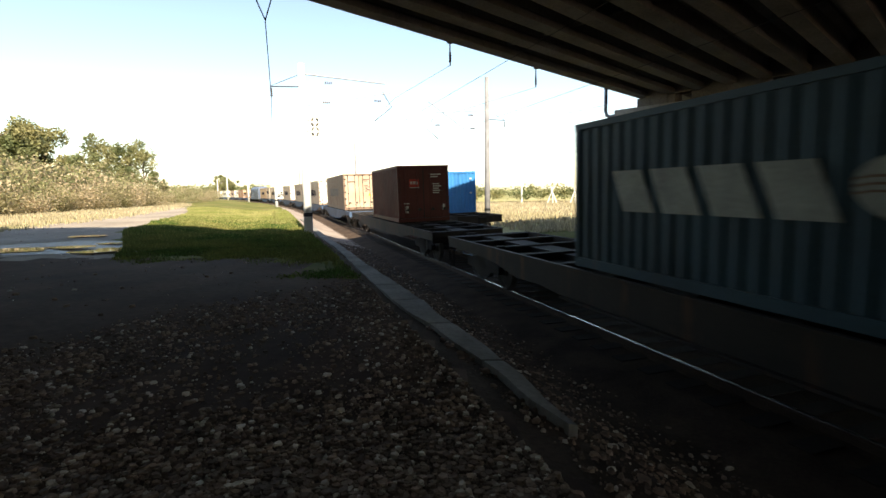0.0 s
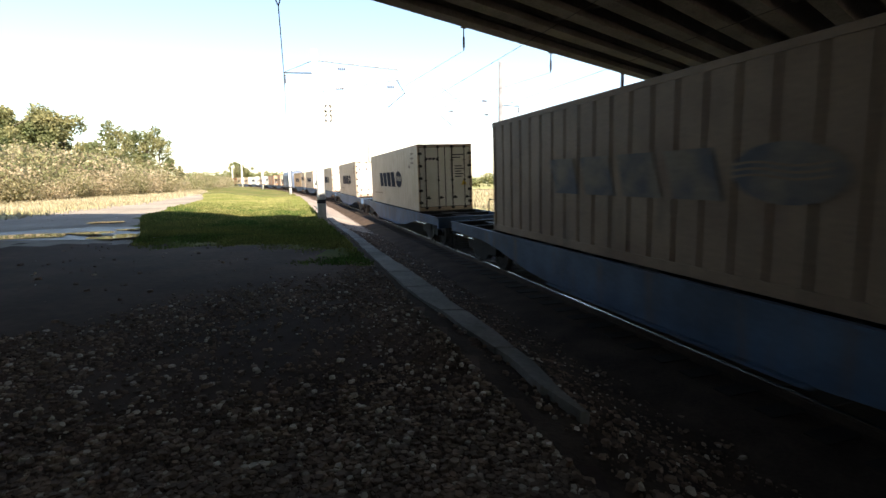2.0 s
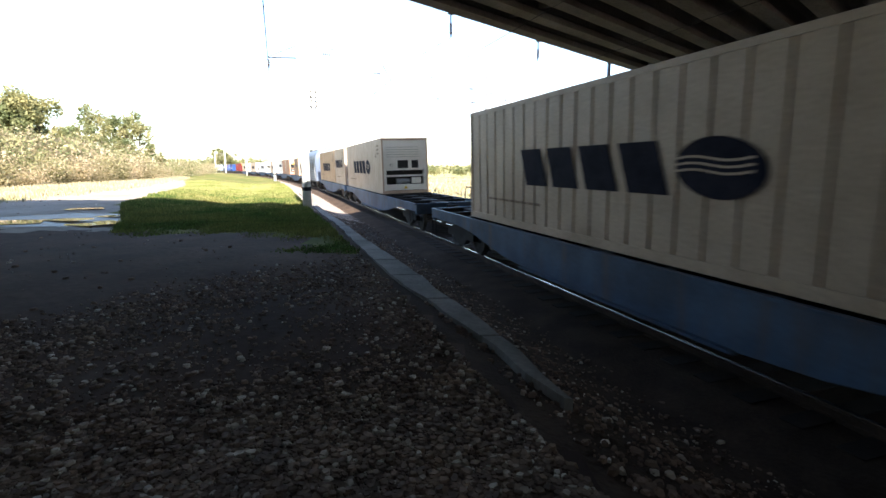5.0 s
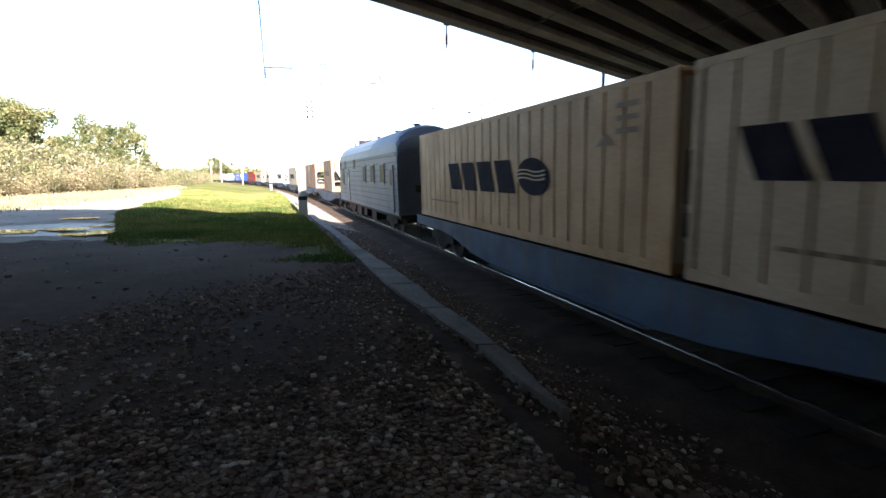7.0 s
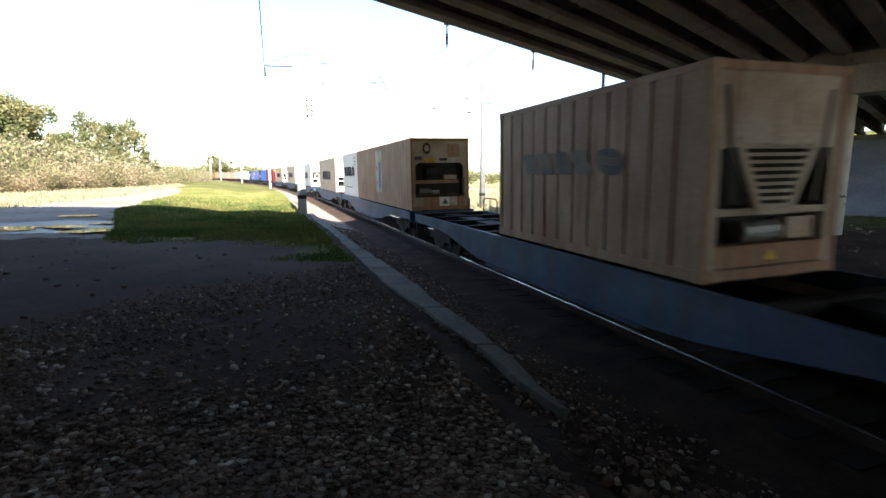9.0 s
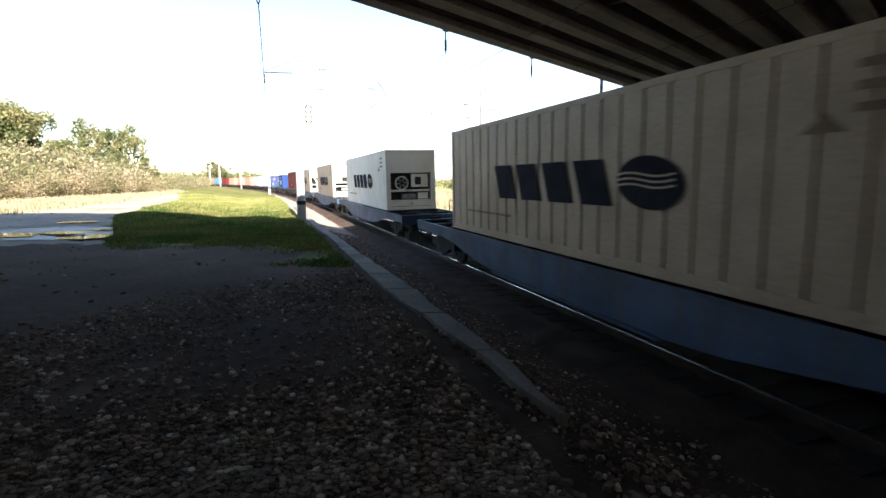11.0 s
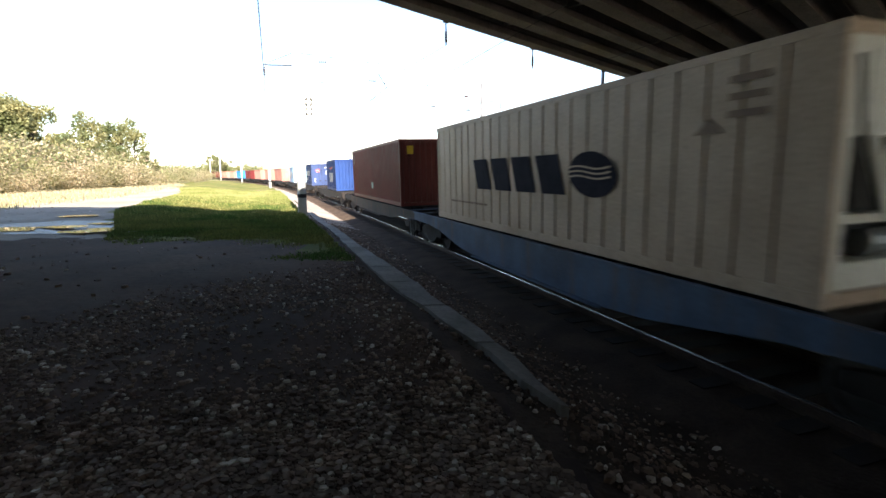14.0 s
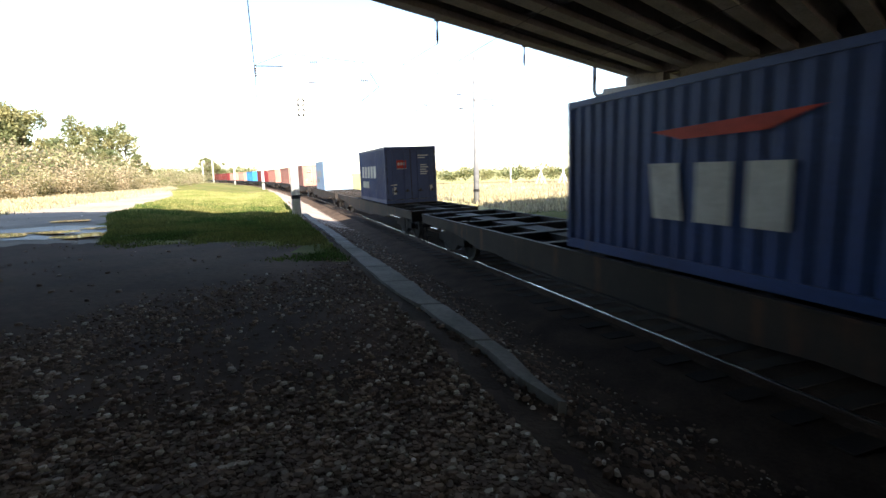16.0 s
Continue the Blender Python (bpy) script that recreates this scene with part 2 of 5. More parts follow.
def mesh(name, bm, mat, smooth=False):
    bmesh.ops.recalc_face_normals(bm, faces=bm.faces)
    me = bpy.data.meshes.new(name)
    bm.to_mesh(me)
    bm.free()
    me.materials.append(mat)
    if smooth:
        for p in me.polygons:
            p.use_smooth = True
    return me


def part(name, bm, mat, parent=None, label="", smooth=False, at=None):
    ob = new(name, mesh(name, bm, mat, smooth))
    if parent:
        ob.parent = parent
    if at:
        ob.location = at
    if label:
        ob["label"] = label
    return ob


def shared(name, me, parent, at=(0, 0, 0), rz=0.0, label=""):
    ob = new(name, me)
    ob.parent, ob.location, ob.rotation_euler = parent, at, (0, 0, rz)
    if label:
        ob["label"] = label
    return ob


def raw(name, verts, faces, mat, parent=None):
    me = bpy.data.meshes.new(name)
    me.from_pydata([tuple(v) for v in verts], [], faces)
    me.materials.append(mat)
    ob = new(name, me)
    if parent:
        ob.parent = parent
    return ob


# ---- the line of the track ----
STEP = 0.5
_s = np.arange(-450, 800, STEP)
_a = np.radians(18.05 + 0.017 * np.clip(_s, -100, 35) + 0.08 * np.clip(_s - 35, 0, 95) + 0.05 * np.clip(_s - 130, 0, 150))
_dx, _dy = -np.sin(_a) * STEP, np.cos(_a) * STEP
_x = np.concatenate([[0], np.cumsum((_dx[1:] + _dx[:-1]) / 2)])
_y = np.concatenate([[0], np.cumsum((_dy[1:] + _dy[:-1]) / 2)])
_o = int(np.argmin(abs(_s)))
_x, _y = _x - _x[_o] + 2.26, _y - _y[_o] + 13.9
RAIL_Z, DECK_Z, CANT = 0.25, 1.45, -1.0
SPEED = 19.91


def along(s, off=0.0, z=0.0):
    """The point s metres along the track and off metres to its right."""
    a = np.interp(s, _s, _a)
    return Vector((np.interp(s, _s, _x) + off * math.cos(a), np.interp(s, _s, _y) + off * math.sin(a), z))


def heading(s):
    return math.degrees(np.interp(s, _s, _a))


def on_track(s, half, off=0.0, z=0.0):
    """Pose of a vehicle whose ends stand half a length before and behind s."""
    a, b = along(s - half, off), along(s + half, off)
    c, d = (a + b) / 2, b - a
    return pose(c.x, c.y, z, 0, CANT, -math.degrees(math.atan2(d.x, d.y)))


# ---- the ground, one sheet ----
PLATEAU, RIGHT_Z = 1.1, 0.25
ROAD_R = ((-3, 2), (-8.3, 12.2), (-11.4, 17.9), (-15.8, 25), (-23, 46), (-58, 114), (-70, 140))     # x, y along the verge
ROAD_L = ((-16, 2), (-20, 12.2), (-22.5, 22), (-24.5, 30), (-27, 42), (-35, 65), (-42, 82), (-60.5, 115), (-72, 140))


def verge(y, line):
    return float(np.interp(y, [p[1] for p in line], [p[0] for p in line]))


def lateral(x, y):
    """Metres to the right of the track's middle line."""
    h = np.interp(y, _y, _a)
    return (x - np.interp(y, _y, _x)) * math.cos(h)


def ground_z(x, y):
    l = lateral(x, y)
    bumps = 0.05 * noise.noise((x * 0.25, y * 0.25, 0)) + 0.02 * noise.noise((x, y, 3))
    if l < -4.9:
        rise = 0.10 * max(0.0, min(1.0, (-l - 6) / 6)) * max(0.0, min(1.0, (y - 14) / 8)) * max(0.0, min(1.0, (verge(y, ROAD_R) - x) / -3))
        dip = 0.42 * max(0.0, min(1.0, (y - 10) / 15)) * max(0.0, min(1.0, (l + 14) / 5))
        return PLATEAU + bumps + rise * (1 - dip * 2) - dip
    if l < -2.4:
        f = (l + 4.9) / 2.5
        dip = 0.42 * max(0.0, min(1.0, (y - 10) / 15))
        return PLATEAU - dip - 0.03 - (PLATEAU - dip - 0.06) * f * f * (3 - 2 * f) + bumps * 0.5
    if l < 7.2:
        return -0.02
    return RIGHT_Z * min(1.0, (l - 7.2) / 2) + bumps


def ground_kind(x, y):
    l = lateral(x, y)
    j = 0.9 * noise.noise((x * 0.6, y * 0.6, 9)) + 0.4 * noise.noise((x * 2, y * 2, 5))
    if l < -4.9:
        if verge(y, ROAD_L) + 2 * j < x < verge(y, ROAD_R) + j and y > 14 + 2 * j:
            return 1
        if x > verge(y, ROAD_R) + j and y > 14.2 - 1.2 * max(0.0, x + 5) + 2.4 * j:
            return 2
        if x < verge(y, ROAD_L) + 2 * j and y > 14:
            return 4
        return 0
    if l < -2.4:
        # sunlit tone past the bridge's shadow edge, dark ballast tone short of it
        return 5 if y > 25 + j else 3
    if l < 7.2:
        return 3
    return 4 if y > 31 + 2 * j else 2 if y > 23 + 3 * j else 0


def spread(lo, hi, step, out, grow=1.25):
    a = list(np.arange(lo, hi + 1e-6, step))
    d = step
    while a[-1] < out:
        d *= grow
        a.append(a[-1] + d)
    d, b = step, [lo]
    while b[-1] > -out:
        d *= grow
        b.append(b[-1] - d)
    return b[:0:-1] + a


gx, gy = spread(-34, 26, 0.32, 3500), spread(-8, 62, 0.32, 3500)
gv = [(x, y, ground_z(x, y) if abs(x) < 400 and -60 < y < 400 else (PLATEAU if x < 0 else RIGHT_Z)) for y in gy for x in gx]
gn = len(gx)
gf = [(j * gn + i, j * gn + i + 1, (j + 1) * gn + i + 1, (j + 1) * gn + i) for j in range(len(gy) - 1) for i in range(gn - 1)]
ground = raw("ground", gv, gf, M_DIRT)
for m in (M_ROAD, M_TURF, M_BALLAST, M_FIELD, M_PATH_SUNLIT):
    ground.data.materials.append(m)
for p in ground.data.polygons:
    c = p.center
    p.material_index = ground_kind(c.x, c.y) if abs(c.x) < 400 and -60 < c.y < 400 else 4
    p.use_smooth = True
tagged(ground, "dark gravelly dirt with turf and a pale road", "ground", kind="structure")


# ---- kerb slabs along the track bed ----
kerb = tagged(new("kerb"), "row of weathered concrete edging slabs", "kerb", kind="structure")
for k in range(26):
    bm = bmesh.new()
    s0 = -9.4 + k * 1.55
    for a, b in ((s0, s0 + 1.5),):
        rings = []
        for q in [a + (b - a) * i / 6 for i in range(7)]:
            dz = 0.02 * noise.noise((q, 1, 0))
            o = -4.55 - 0.28 * max(0.0, min(1.0, (q + 9.9) / 5)) + 0.12 * max(0.0, min(1.0, q / 6)) + 0.1 + 0.2 * max(0.0, min(1.0, (q + 10.7) / 2.7)) + 0.08 * max(0.0, min(1.0, (q + 5) / 9)) + 0.05 * noise.noise((q * 1.3, 0, 1))
            w = 0.035 + 0.19 * max(0.0, min(1.0, (q + 10) / 5)) - 0.06 * max(0.0, min(1.0, (q + 3) / 5)) + 0.03 * noise.noise((q * 0.9, 4, 1))
            zt = PLATEAU - 0.018 - 0.048 * max(0.0, min(1.0, (-5.0 - q) / 4.5)) - 0.42 * max(0.0, min(1.0, (along(q).y - 10) / 15))
            rings.append([along(q, o - w, zt - 0.25), along(q, o + w, zt - 0.25), along(q, o + w, zt + 0.0 + dz), along(q, o - w, zt + 0.025 + dz)])
        loft(bm, rings)
    part("slab", bm, M_KERB, kerb)


# ---- the two tracks ----
def railway(off, s0, s1, name):
    root = tagged(new(name), "railway track on dark ballast with concrete sleepers", "railway track", kind="structure")
    ss = list(np.arange(s0, s1, 4.0))
    bm = bmesh.new()
    loft(bm, [[along(s, off - 2.35, -0.03), along(s, off - 1.6, 0.08), along(s, off + 1.6, 0.08), along(s, off + 2.05, -0.03)] for s in ss], closed=False)
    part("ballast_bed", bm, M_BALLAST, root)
    for side in (-1, 1):
        cz = RAIL_Z + 0.013 * side
        bm, bt = bmesh.new(), bmesh.new()
        c = off + side * 0.795
        prof = ((-0.066, -0.17), (0.066, -0.17), (0.066, -0.155), (0.012, -0.13), (0.012, -0.05), (0.035, -0.035), (0.035, -0.003), (-0.035, -0.003), (-0.035, -0.035), (-0.012, -0.05), (-0.012, -0.13), (-0.066, -0.155))
        loft(bm, [[along(s, c + dx, cz + dz) for dx, dz in prof] for s in ss])
        loft(bt, [[along(s, c + dx, cz + dz) for dx, dz in ((-0.03, -0.004), (0.03, -0.004), (0.028, 0.0), (-0.028, 0.0))] for s in ss])
        part("rail", bm, M_RAIL, root)
        part("rail_head", bt, M_RAILTOP, root, "polished running surface")
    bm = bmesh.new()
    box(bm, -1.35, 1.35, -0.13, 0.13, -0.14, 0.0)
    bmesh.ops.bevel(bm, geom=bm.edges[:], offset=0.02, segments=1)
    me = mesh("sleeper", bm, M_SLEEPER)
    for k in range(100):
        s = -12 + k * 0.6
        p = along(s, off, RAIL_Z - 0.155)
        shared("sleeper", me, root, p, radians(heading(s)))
    return root


railway(0.0, -60, 340, "railway_track")
railway(4.3, -60, 340, "railway_track")


# ---- the road bridge ----
# local x runs along the bridge over the tracks, y inwards from the fascia, z up
bridge = new("road_bridge")
bridge.matrix_basis = pose(11.2, 28.0, 0, 0, 0, -139)
tagged(bridge, "wide concrete girder road bridge over the railway", "bridge")
GIRDER_Z, RISE = 7.65, 0.035
X0, X1 = -35.0, 62.0
# COUNT runs unseen girders far back, so less light comes from behind
PITCH, COUNT = 1.45, 30


def gz(x):
    return GIRDER_Z + RISE * x


for k in range(COUNT):
    bm = bmesh.new()
    y = 0.28 + k * PITCH
    prof = ((-0.27, 0), (0.27, 0), (0.27, 0.22), (0.09, 0.36), (0.09, 0.85), (0.35, 1.0), (0.35, 1.1), (-0.35, 1.1), (-0.35, 1.0), (-0.09, 0.85), (-0.09, 0.36), (-0.27, 0.22))
    loft(bm, [[(x, y + a, gz(x) + b) for a, b in prof] for x in (X0, 0.0, X1)])
    part("girder", bm, M_GIRDER, bridge)
bm = bmesh.new()
loft(bm, [[(x, -1.0, gz(x) + 1.1), (x, 43.4, gz(x) + 1.1), (x, 43.4, gz(x) + 1.4), (x, -1.0, gz(x) + 1.4)] for x in (X0, X1)])
part("deck_slab", bm, M_GIRDER, bridge)
for y in (-1.0, 43.2):
    bm = bmesh.new()
    loft(bm, [[(x, y, gz(x) + 1.4), (x, y + 0.2, gz(x) + 1.4), (x, y + 0.2, gz(x) + 2.2), (x, y, gz(x) + 2.2)] for x in (X0, X1)])
    part("parapet", bm, M_CONC, bridge)
for x in (-23.0, -11.5, -0.35, 0.35, 11.5, 23.0, 34.5):
    for k in range(COUNT - 1):
        bm = bmesh.new()
        box(bm, x - 0.09, x + 0.09, 0.28 + k * PITCH + 0.09, 0.28 + (k + 1) * PITCH - 0.09, (gz(x) - 0.02 if k % 3 == 1 else 7.18) if abs(x) < 1 else gz(x) + 0.35, gz(x) + 1.1)
        part("cross_beam", bm, M_GIRDER, bridge)
for k in range(COUNT):
    bm = bmesh.new()
    box(bm, -0.4, 0.4, 0.28 + k * PITCH - 0.3, 0.28 + k * PITCH + 0.3, 7.16, GIRDER_Z - 0.03)
    part("bearing_block", bm, M_GIRDER, bridge)
pier = tagged(new("bridge_pier"), "whitewashed round concrete columns under a cap beam", "bridge pier")
pier.matrix_basis = bridge.matrix_basis.copy()
bm = bmesh.new()
cap = [(-1.25, 7.16), (-1.25, 6.72), (0.35, 6.05), (42.6, 6.05), (43.4, 6.6), (43.4, 7.16)]
loft(bm, [[(x, y, z) for y, z in cap] for x in (-0.6, 0.6)])
bmesh.ops.bevel(bm, geom=bm.edges[:], offset=0.03, segments=1)
part("cap_beam", bm, M_CONC, pier, "plain grey concrete beam")
for k in range(11):
    bm = bmesh.new()
    n = 28
    loft(bm, [[(0.59 * math.cos(t * 2 * math.pi / n), 1.27 + 3.83 * k + 0.59 * math.sin(t * 2 * math.pi / n), z) for t in range(n)] for z in (-0.3, 6.1)])
    part("column", bm, M_WHITE_CONC, pier, smooth=True)
# scrawls on the columns, plain strokes
for k, zs in ((0, (1.4, 1.25)), (1, (1.6, 1.45, 1.2)), (2, (1.9, 1.55, 1.3, 1.15))):
    for i, z in enumerate(zs):
        bm = bmesh.new()
        a0 = 0.2 + 0.5 * i + 0.3 * k
        rings = []
        for t in range(7):
            a = a0 + t * 0.1
            zz = z + 0.06 * math.sin(t * 2.1 + i)
            rings.append([(r * math.cos(a), 1.27 + 3.83 * k + r * math.sin(a), zz + d) for r, d in ((0.585, -0.035), (0.594, -0.035), (0.594, 0.035), (0.585, 0.035))])
        loft(bm, rings)
        part("scrawl", bm, M_LOGO_GREY if i % 2 else M_DARKSTEEL, pier)
# drain pipe at the end of the cap
drain = tagged(new("drain_pipe"), "grey steel drain pipe bent to the cap beam", "pipe")
drain.matrix_basis = bridge.matrix_basis.copy()
bm = bmesh.new()
pipe(bm, [(0.1, -2.1, gz(0) + 1.2), (0.1, -2.1, 7.25), (0.1, -2.03, 7.02), (0.1, -1.85, 6.92), (0.1, -1.2, 6.95)], 0.1, 10)
part("pipe", bm, M_STEEL, drain, smooth=True)
# hangers for the wires under the fascia
for x in (14.1, 9.1, 3.4):
    hanger = tagged(new("wire_hanger"), "dark insulated rod hung from the bridge edge", "wire hanger", group="wire hangers")
    hanger.matrix_basis = bridge.matrix_basis @ Matrix.Translation((x, -0.12, gz(x)))
    bm = bmesh.new()
    tube(bm, (0, 0, 0.15), (0, 0, -0.75), 0.022)
    part("rod", bm, M_DARKSTEEL, hanger)
    bm = bmesh.new()
    ins = [(0.03, -0.28)]
    for i in range(4):
        ins += [(0.055, -0.3 - 0.1 * i), (0.03, -0.35 - 0.1 * i)]
    loft(bm, [[(r * math.cos(t * 0.6283), r * math.sin(t * 0.6283), z) for t in range(10)] for r, z in ins])
    part("insulator", bm, M_INSUL, hanger)
    bm = bmesh.new()
    box(bm, -0.1, 0.1, -0.05, 0.12, 0.02, 0.1)
    part("clamp", bm, M_DARKSTEEL, hanger)


# ---- unseen slab on columns, added to throw the straight shadow on the dirt road ----
ramp = tagged(new("shade_slab"), "unseen concrete slab that shades the dirt road", "road ramp")
bm = bmesh.new()
plate(bm, [(-4.6, 16.6, 9.9), (-55, 16.6, 9.9), (-55, -12, 9.9), (-35, -12, 9.9)], (0, 0, 0.5))
part("deck_slab", bm, M_GIRDER, ramp)
bm = bmesh.new()
box(bm, -55, -4.6, 16.4, 16.6, 10.4, 11.3)
part("parapet", bm, M_CONC, ramp)
for x in (-29.0, -42.0):
    for y in (14.5, 5.0):
        bm = bmesh.new()
        tube(bm, (x, y, 0.5), (x, y, 9.9), 0.55, None, 20)
        part("column", bm, M_WHITE_CONC, ramp, smooth=True)


# ---- right approach embankment, and an unseen left one ----
def embankment(name, crest_x, way, crest_z, run, facing, label, bench=0.0):
    root = tagged(new(name), label, "embankment", kind="structure")
    root.matrix_basis = bridge.matrix_basis.copy()
    path = []          # crest point and outward direction
    n = 10
    far = crest_x + way * 150
    path.append(((far, 0.5, crest_z + 2.4), (0, -1)))
    path.append(((crest_x + way * (bench + 12), 0.5, crest_z + 2.2), (0, -1)))
    path.append(((crest_x, 0.5, crest_z), (0, -1)))
    for k in range(1, n + 1):
        a = math.pi / 2 * k / n
        path.append(((crest_x, 0.5, crest_z), (-way * math.sin(a), -math.cos(a))))
    path.append(((crest_x, 42.5, crest_z), (-way, 0)))
    for k in range(1, n + 1):
        a = math.pi / 2 * k / n
        path.append(((crest_x, 42.5, crest_z), (-way * math.cos(a), math.sin(a))))
    path.append(((far, 42.5, crest_z + 2.4), (0, 1)))
    bm = bmesh.new()
    rings = []
    for (x, y, z), (dx, dy) in path:
        rings.append([(x, y, z)] + [(x + dx * run * f * (z / crest_z), y + dy * run * f * (z / crest_z), z * (1 - f) - 0.1 * (f == 1)) for f in (0.25, 0.5, 0.75, 1.0)])
    loft(bm, rings, closed=False)
    part("slope_facing", bm, facing, root)
    bm = bmesh.new()
    loft(bm, [[(x, 0.5, crest_z + d), (x, 42.5, crest_z + d), (x, 42.5, -0.2), (x, 0.5, -0.2)] for x, d in ((crest_x, 0), (crest_x + way * bench, 0.02), (crest_x + way * (bench + 12), 2.2), (far, 2.4))])
    part("fill", bm, M_TURF, root)
    bm = bmesh.new()
    box(bm, *sorted((crest_x + way * (bench + 0.3), crest_x + way * (bench + 1.6))), -0.4, 43.2, crest_z - 0.5, 6.4 if way < 0 else 9.4)
    part("abutment_wall", bm, M_CONC, root)
    return root


embankment("embankment_right", -21.2, -1, 5.3, 8.2, M_FACING, "pale concrete-faced bridge embankment with grassy top", 12.0)
bm = bmesh.new()
box(bm, -23.5, -21.4, 0.7, 1.7, 5.28, 6.2)
bmesh.ops.bevel(bm, geom=bm.edges[:], offset=0.25, segments=1)
shoulder = part("concrete_block", bm, M_WHITE_CONC)
shoulder.matrix_basis = bridge.matrix_basis.copy()
tagged(shoulder, "pale concrete block on the crest of the slope", "concrete block")
# never in view: added close on the left to hold off light
embankment("embankment_left_unseen", 38.5, 1, 7.5, 8.5, M_TURF, "unseen grassy bridge embankment that blocks light from the left")


# unseen bank added behind the place, along the track, to block light
bank = tagged(new("light_blocking_bank"), "unseen grassy bank that blocks light from behind", "earth bank", kind="structure")
bm = bmesh.new()
loft(bm, [[along(s, -10.5, 0.6), along(s, -19.0, 7.0), along(s, -24.0, 9.0), along(s, -60.0, 9.5), along(s, -60.0, -0.3), along(s, -10.5, -0.3)] for s in (-150, -120, -90, -60, -43)])
part("slope", bm, M_TURF, bank)


# ---- the train ----
CW = 2.438


def corrugated(bm, length, h, pitch, depth, place, flat=(0.25, 0.42, 0.83)):
    """A trapezoidal corrugated sheet; place(u, d, z) puts a point u along the wall, d proud of it."""
    n = max(2, int(round(length / pitch)))
    p = length / n
    pts = [(0.0, 0.0)]
    for k in range(n):
        a = k * p
        pts += [(a + flat[0] * p, 0.0), (a + flat[1] * p, -depth), (a + flat[2] * p, -depth), (a + p, 0.0)]
    for (u0, d0), (u1, d1) in zip(pts, pts[1:]):
        bm.faces.new([bm.verts.new(place(u, d, z)) for u, d, z in ((u0, d0, 0.16), (u1, d1, 0.16), (u1, d1, h - 0.1), (u0, d0, h - 0.1))])


def slanted(x, y0, y1, z0, z1, lean):
    """Outline of a slanted bar on a side wall, y runs along the wall."""
    return [(x, y0, z0), (x, y1, z0), (x, y1 - lean, z1), (x, y0 - lean, z1)]


def logo_bars(c, x, y0, width, z0, h, mat, lean, out, count=4, disc=True):
    """Brand mark as plain slanted bars and an oval."""
    w = width / (count + (1.15 if disc else 0))
    for k in range(count):
        bm = bmesh.new()
        a = y0 - k * w
        plate(bm, slanted(x, a, a - w * 0.78, z0, z0 + h, lean), (out, 0, 0))
        part("mark_bar", bm, mat, c)
    if disc:
        bm = bmesh.new()
        a = y0 - (count + 0.5) * w
        plate(bm, [(x, a + 0.62 * w * math.cos(t * math.pi / 12) - lean * 0.3 * math.sin(t * math.pi / 12), z0 + h / 2 + h * 0.52 * math.sin(t * math.pi / 12)) for t in range(24)], (out, 0, 0))
        part("mark_oval", bm, mat, c)
        for i in range(3):
            bm = bmesh.new()
            z = z0 + h * (0.42 + 0.11 * i)
            pts = [(x + out * 1.2, a + 0.62 * w - t * w * 0.18, z + 0.03 * math.sin(t * 1.1)) for t in range(7)]
            plate(bm, pts + [(p[0], p[1], p[2] + h * 0.04) for p in pts[::-1]], (out * 0.5, 0, 0))
            part("mark_stripe", bm, PAINT["cream"] if mat is M_LOGO_NAVY else PAINT["weathered"], c)


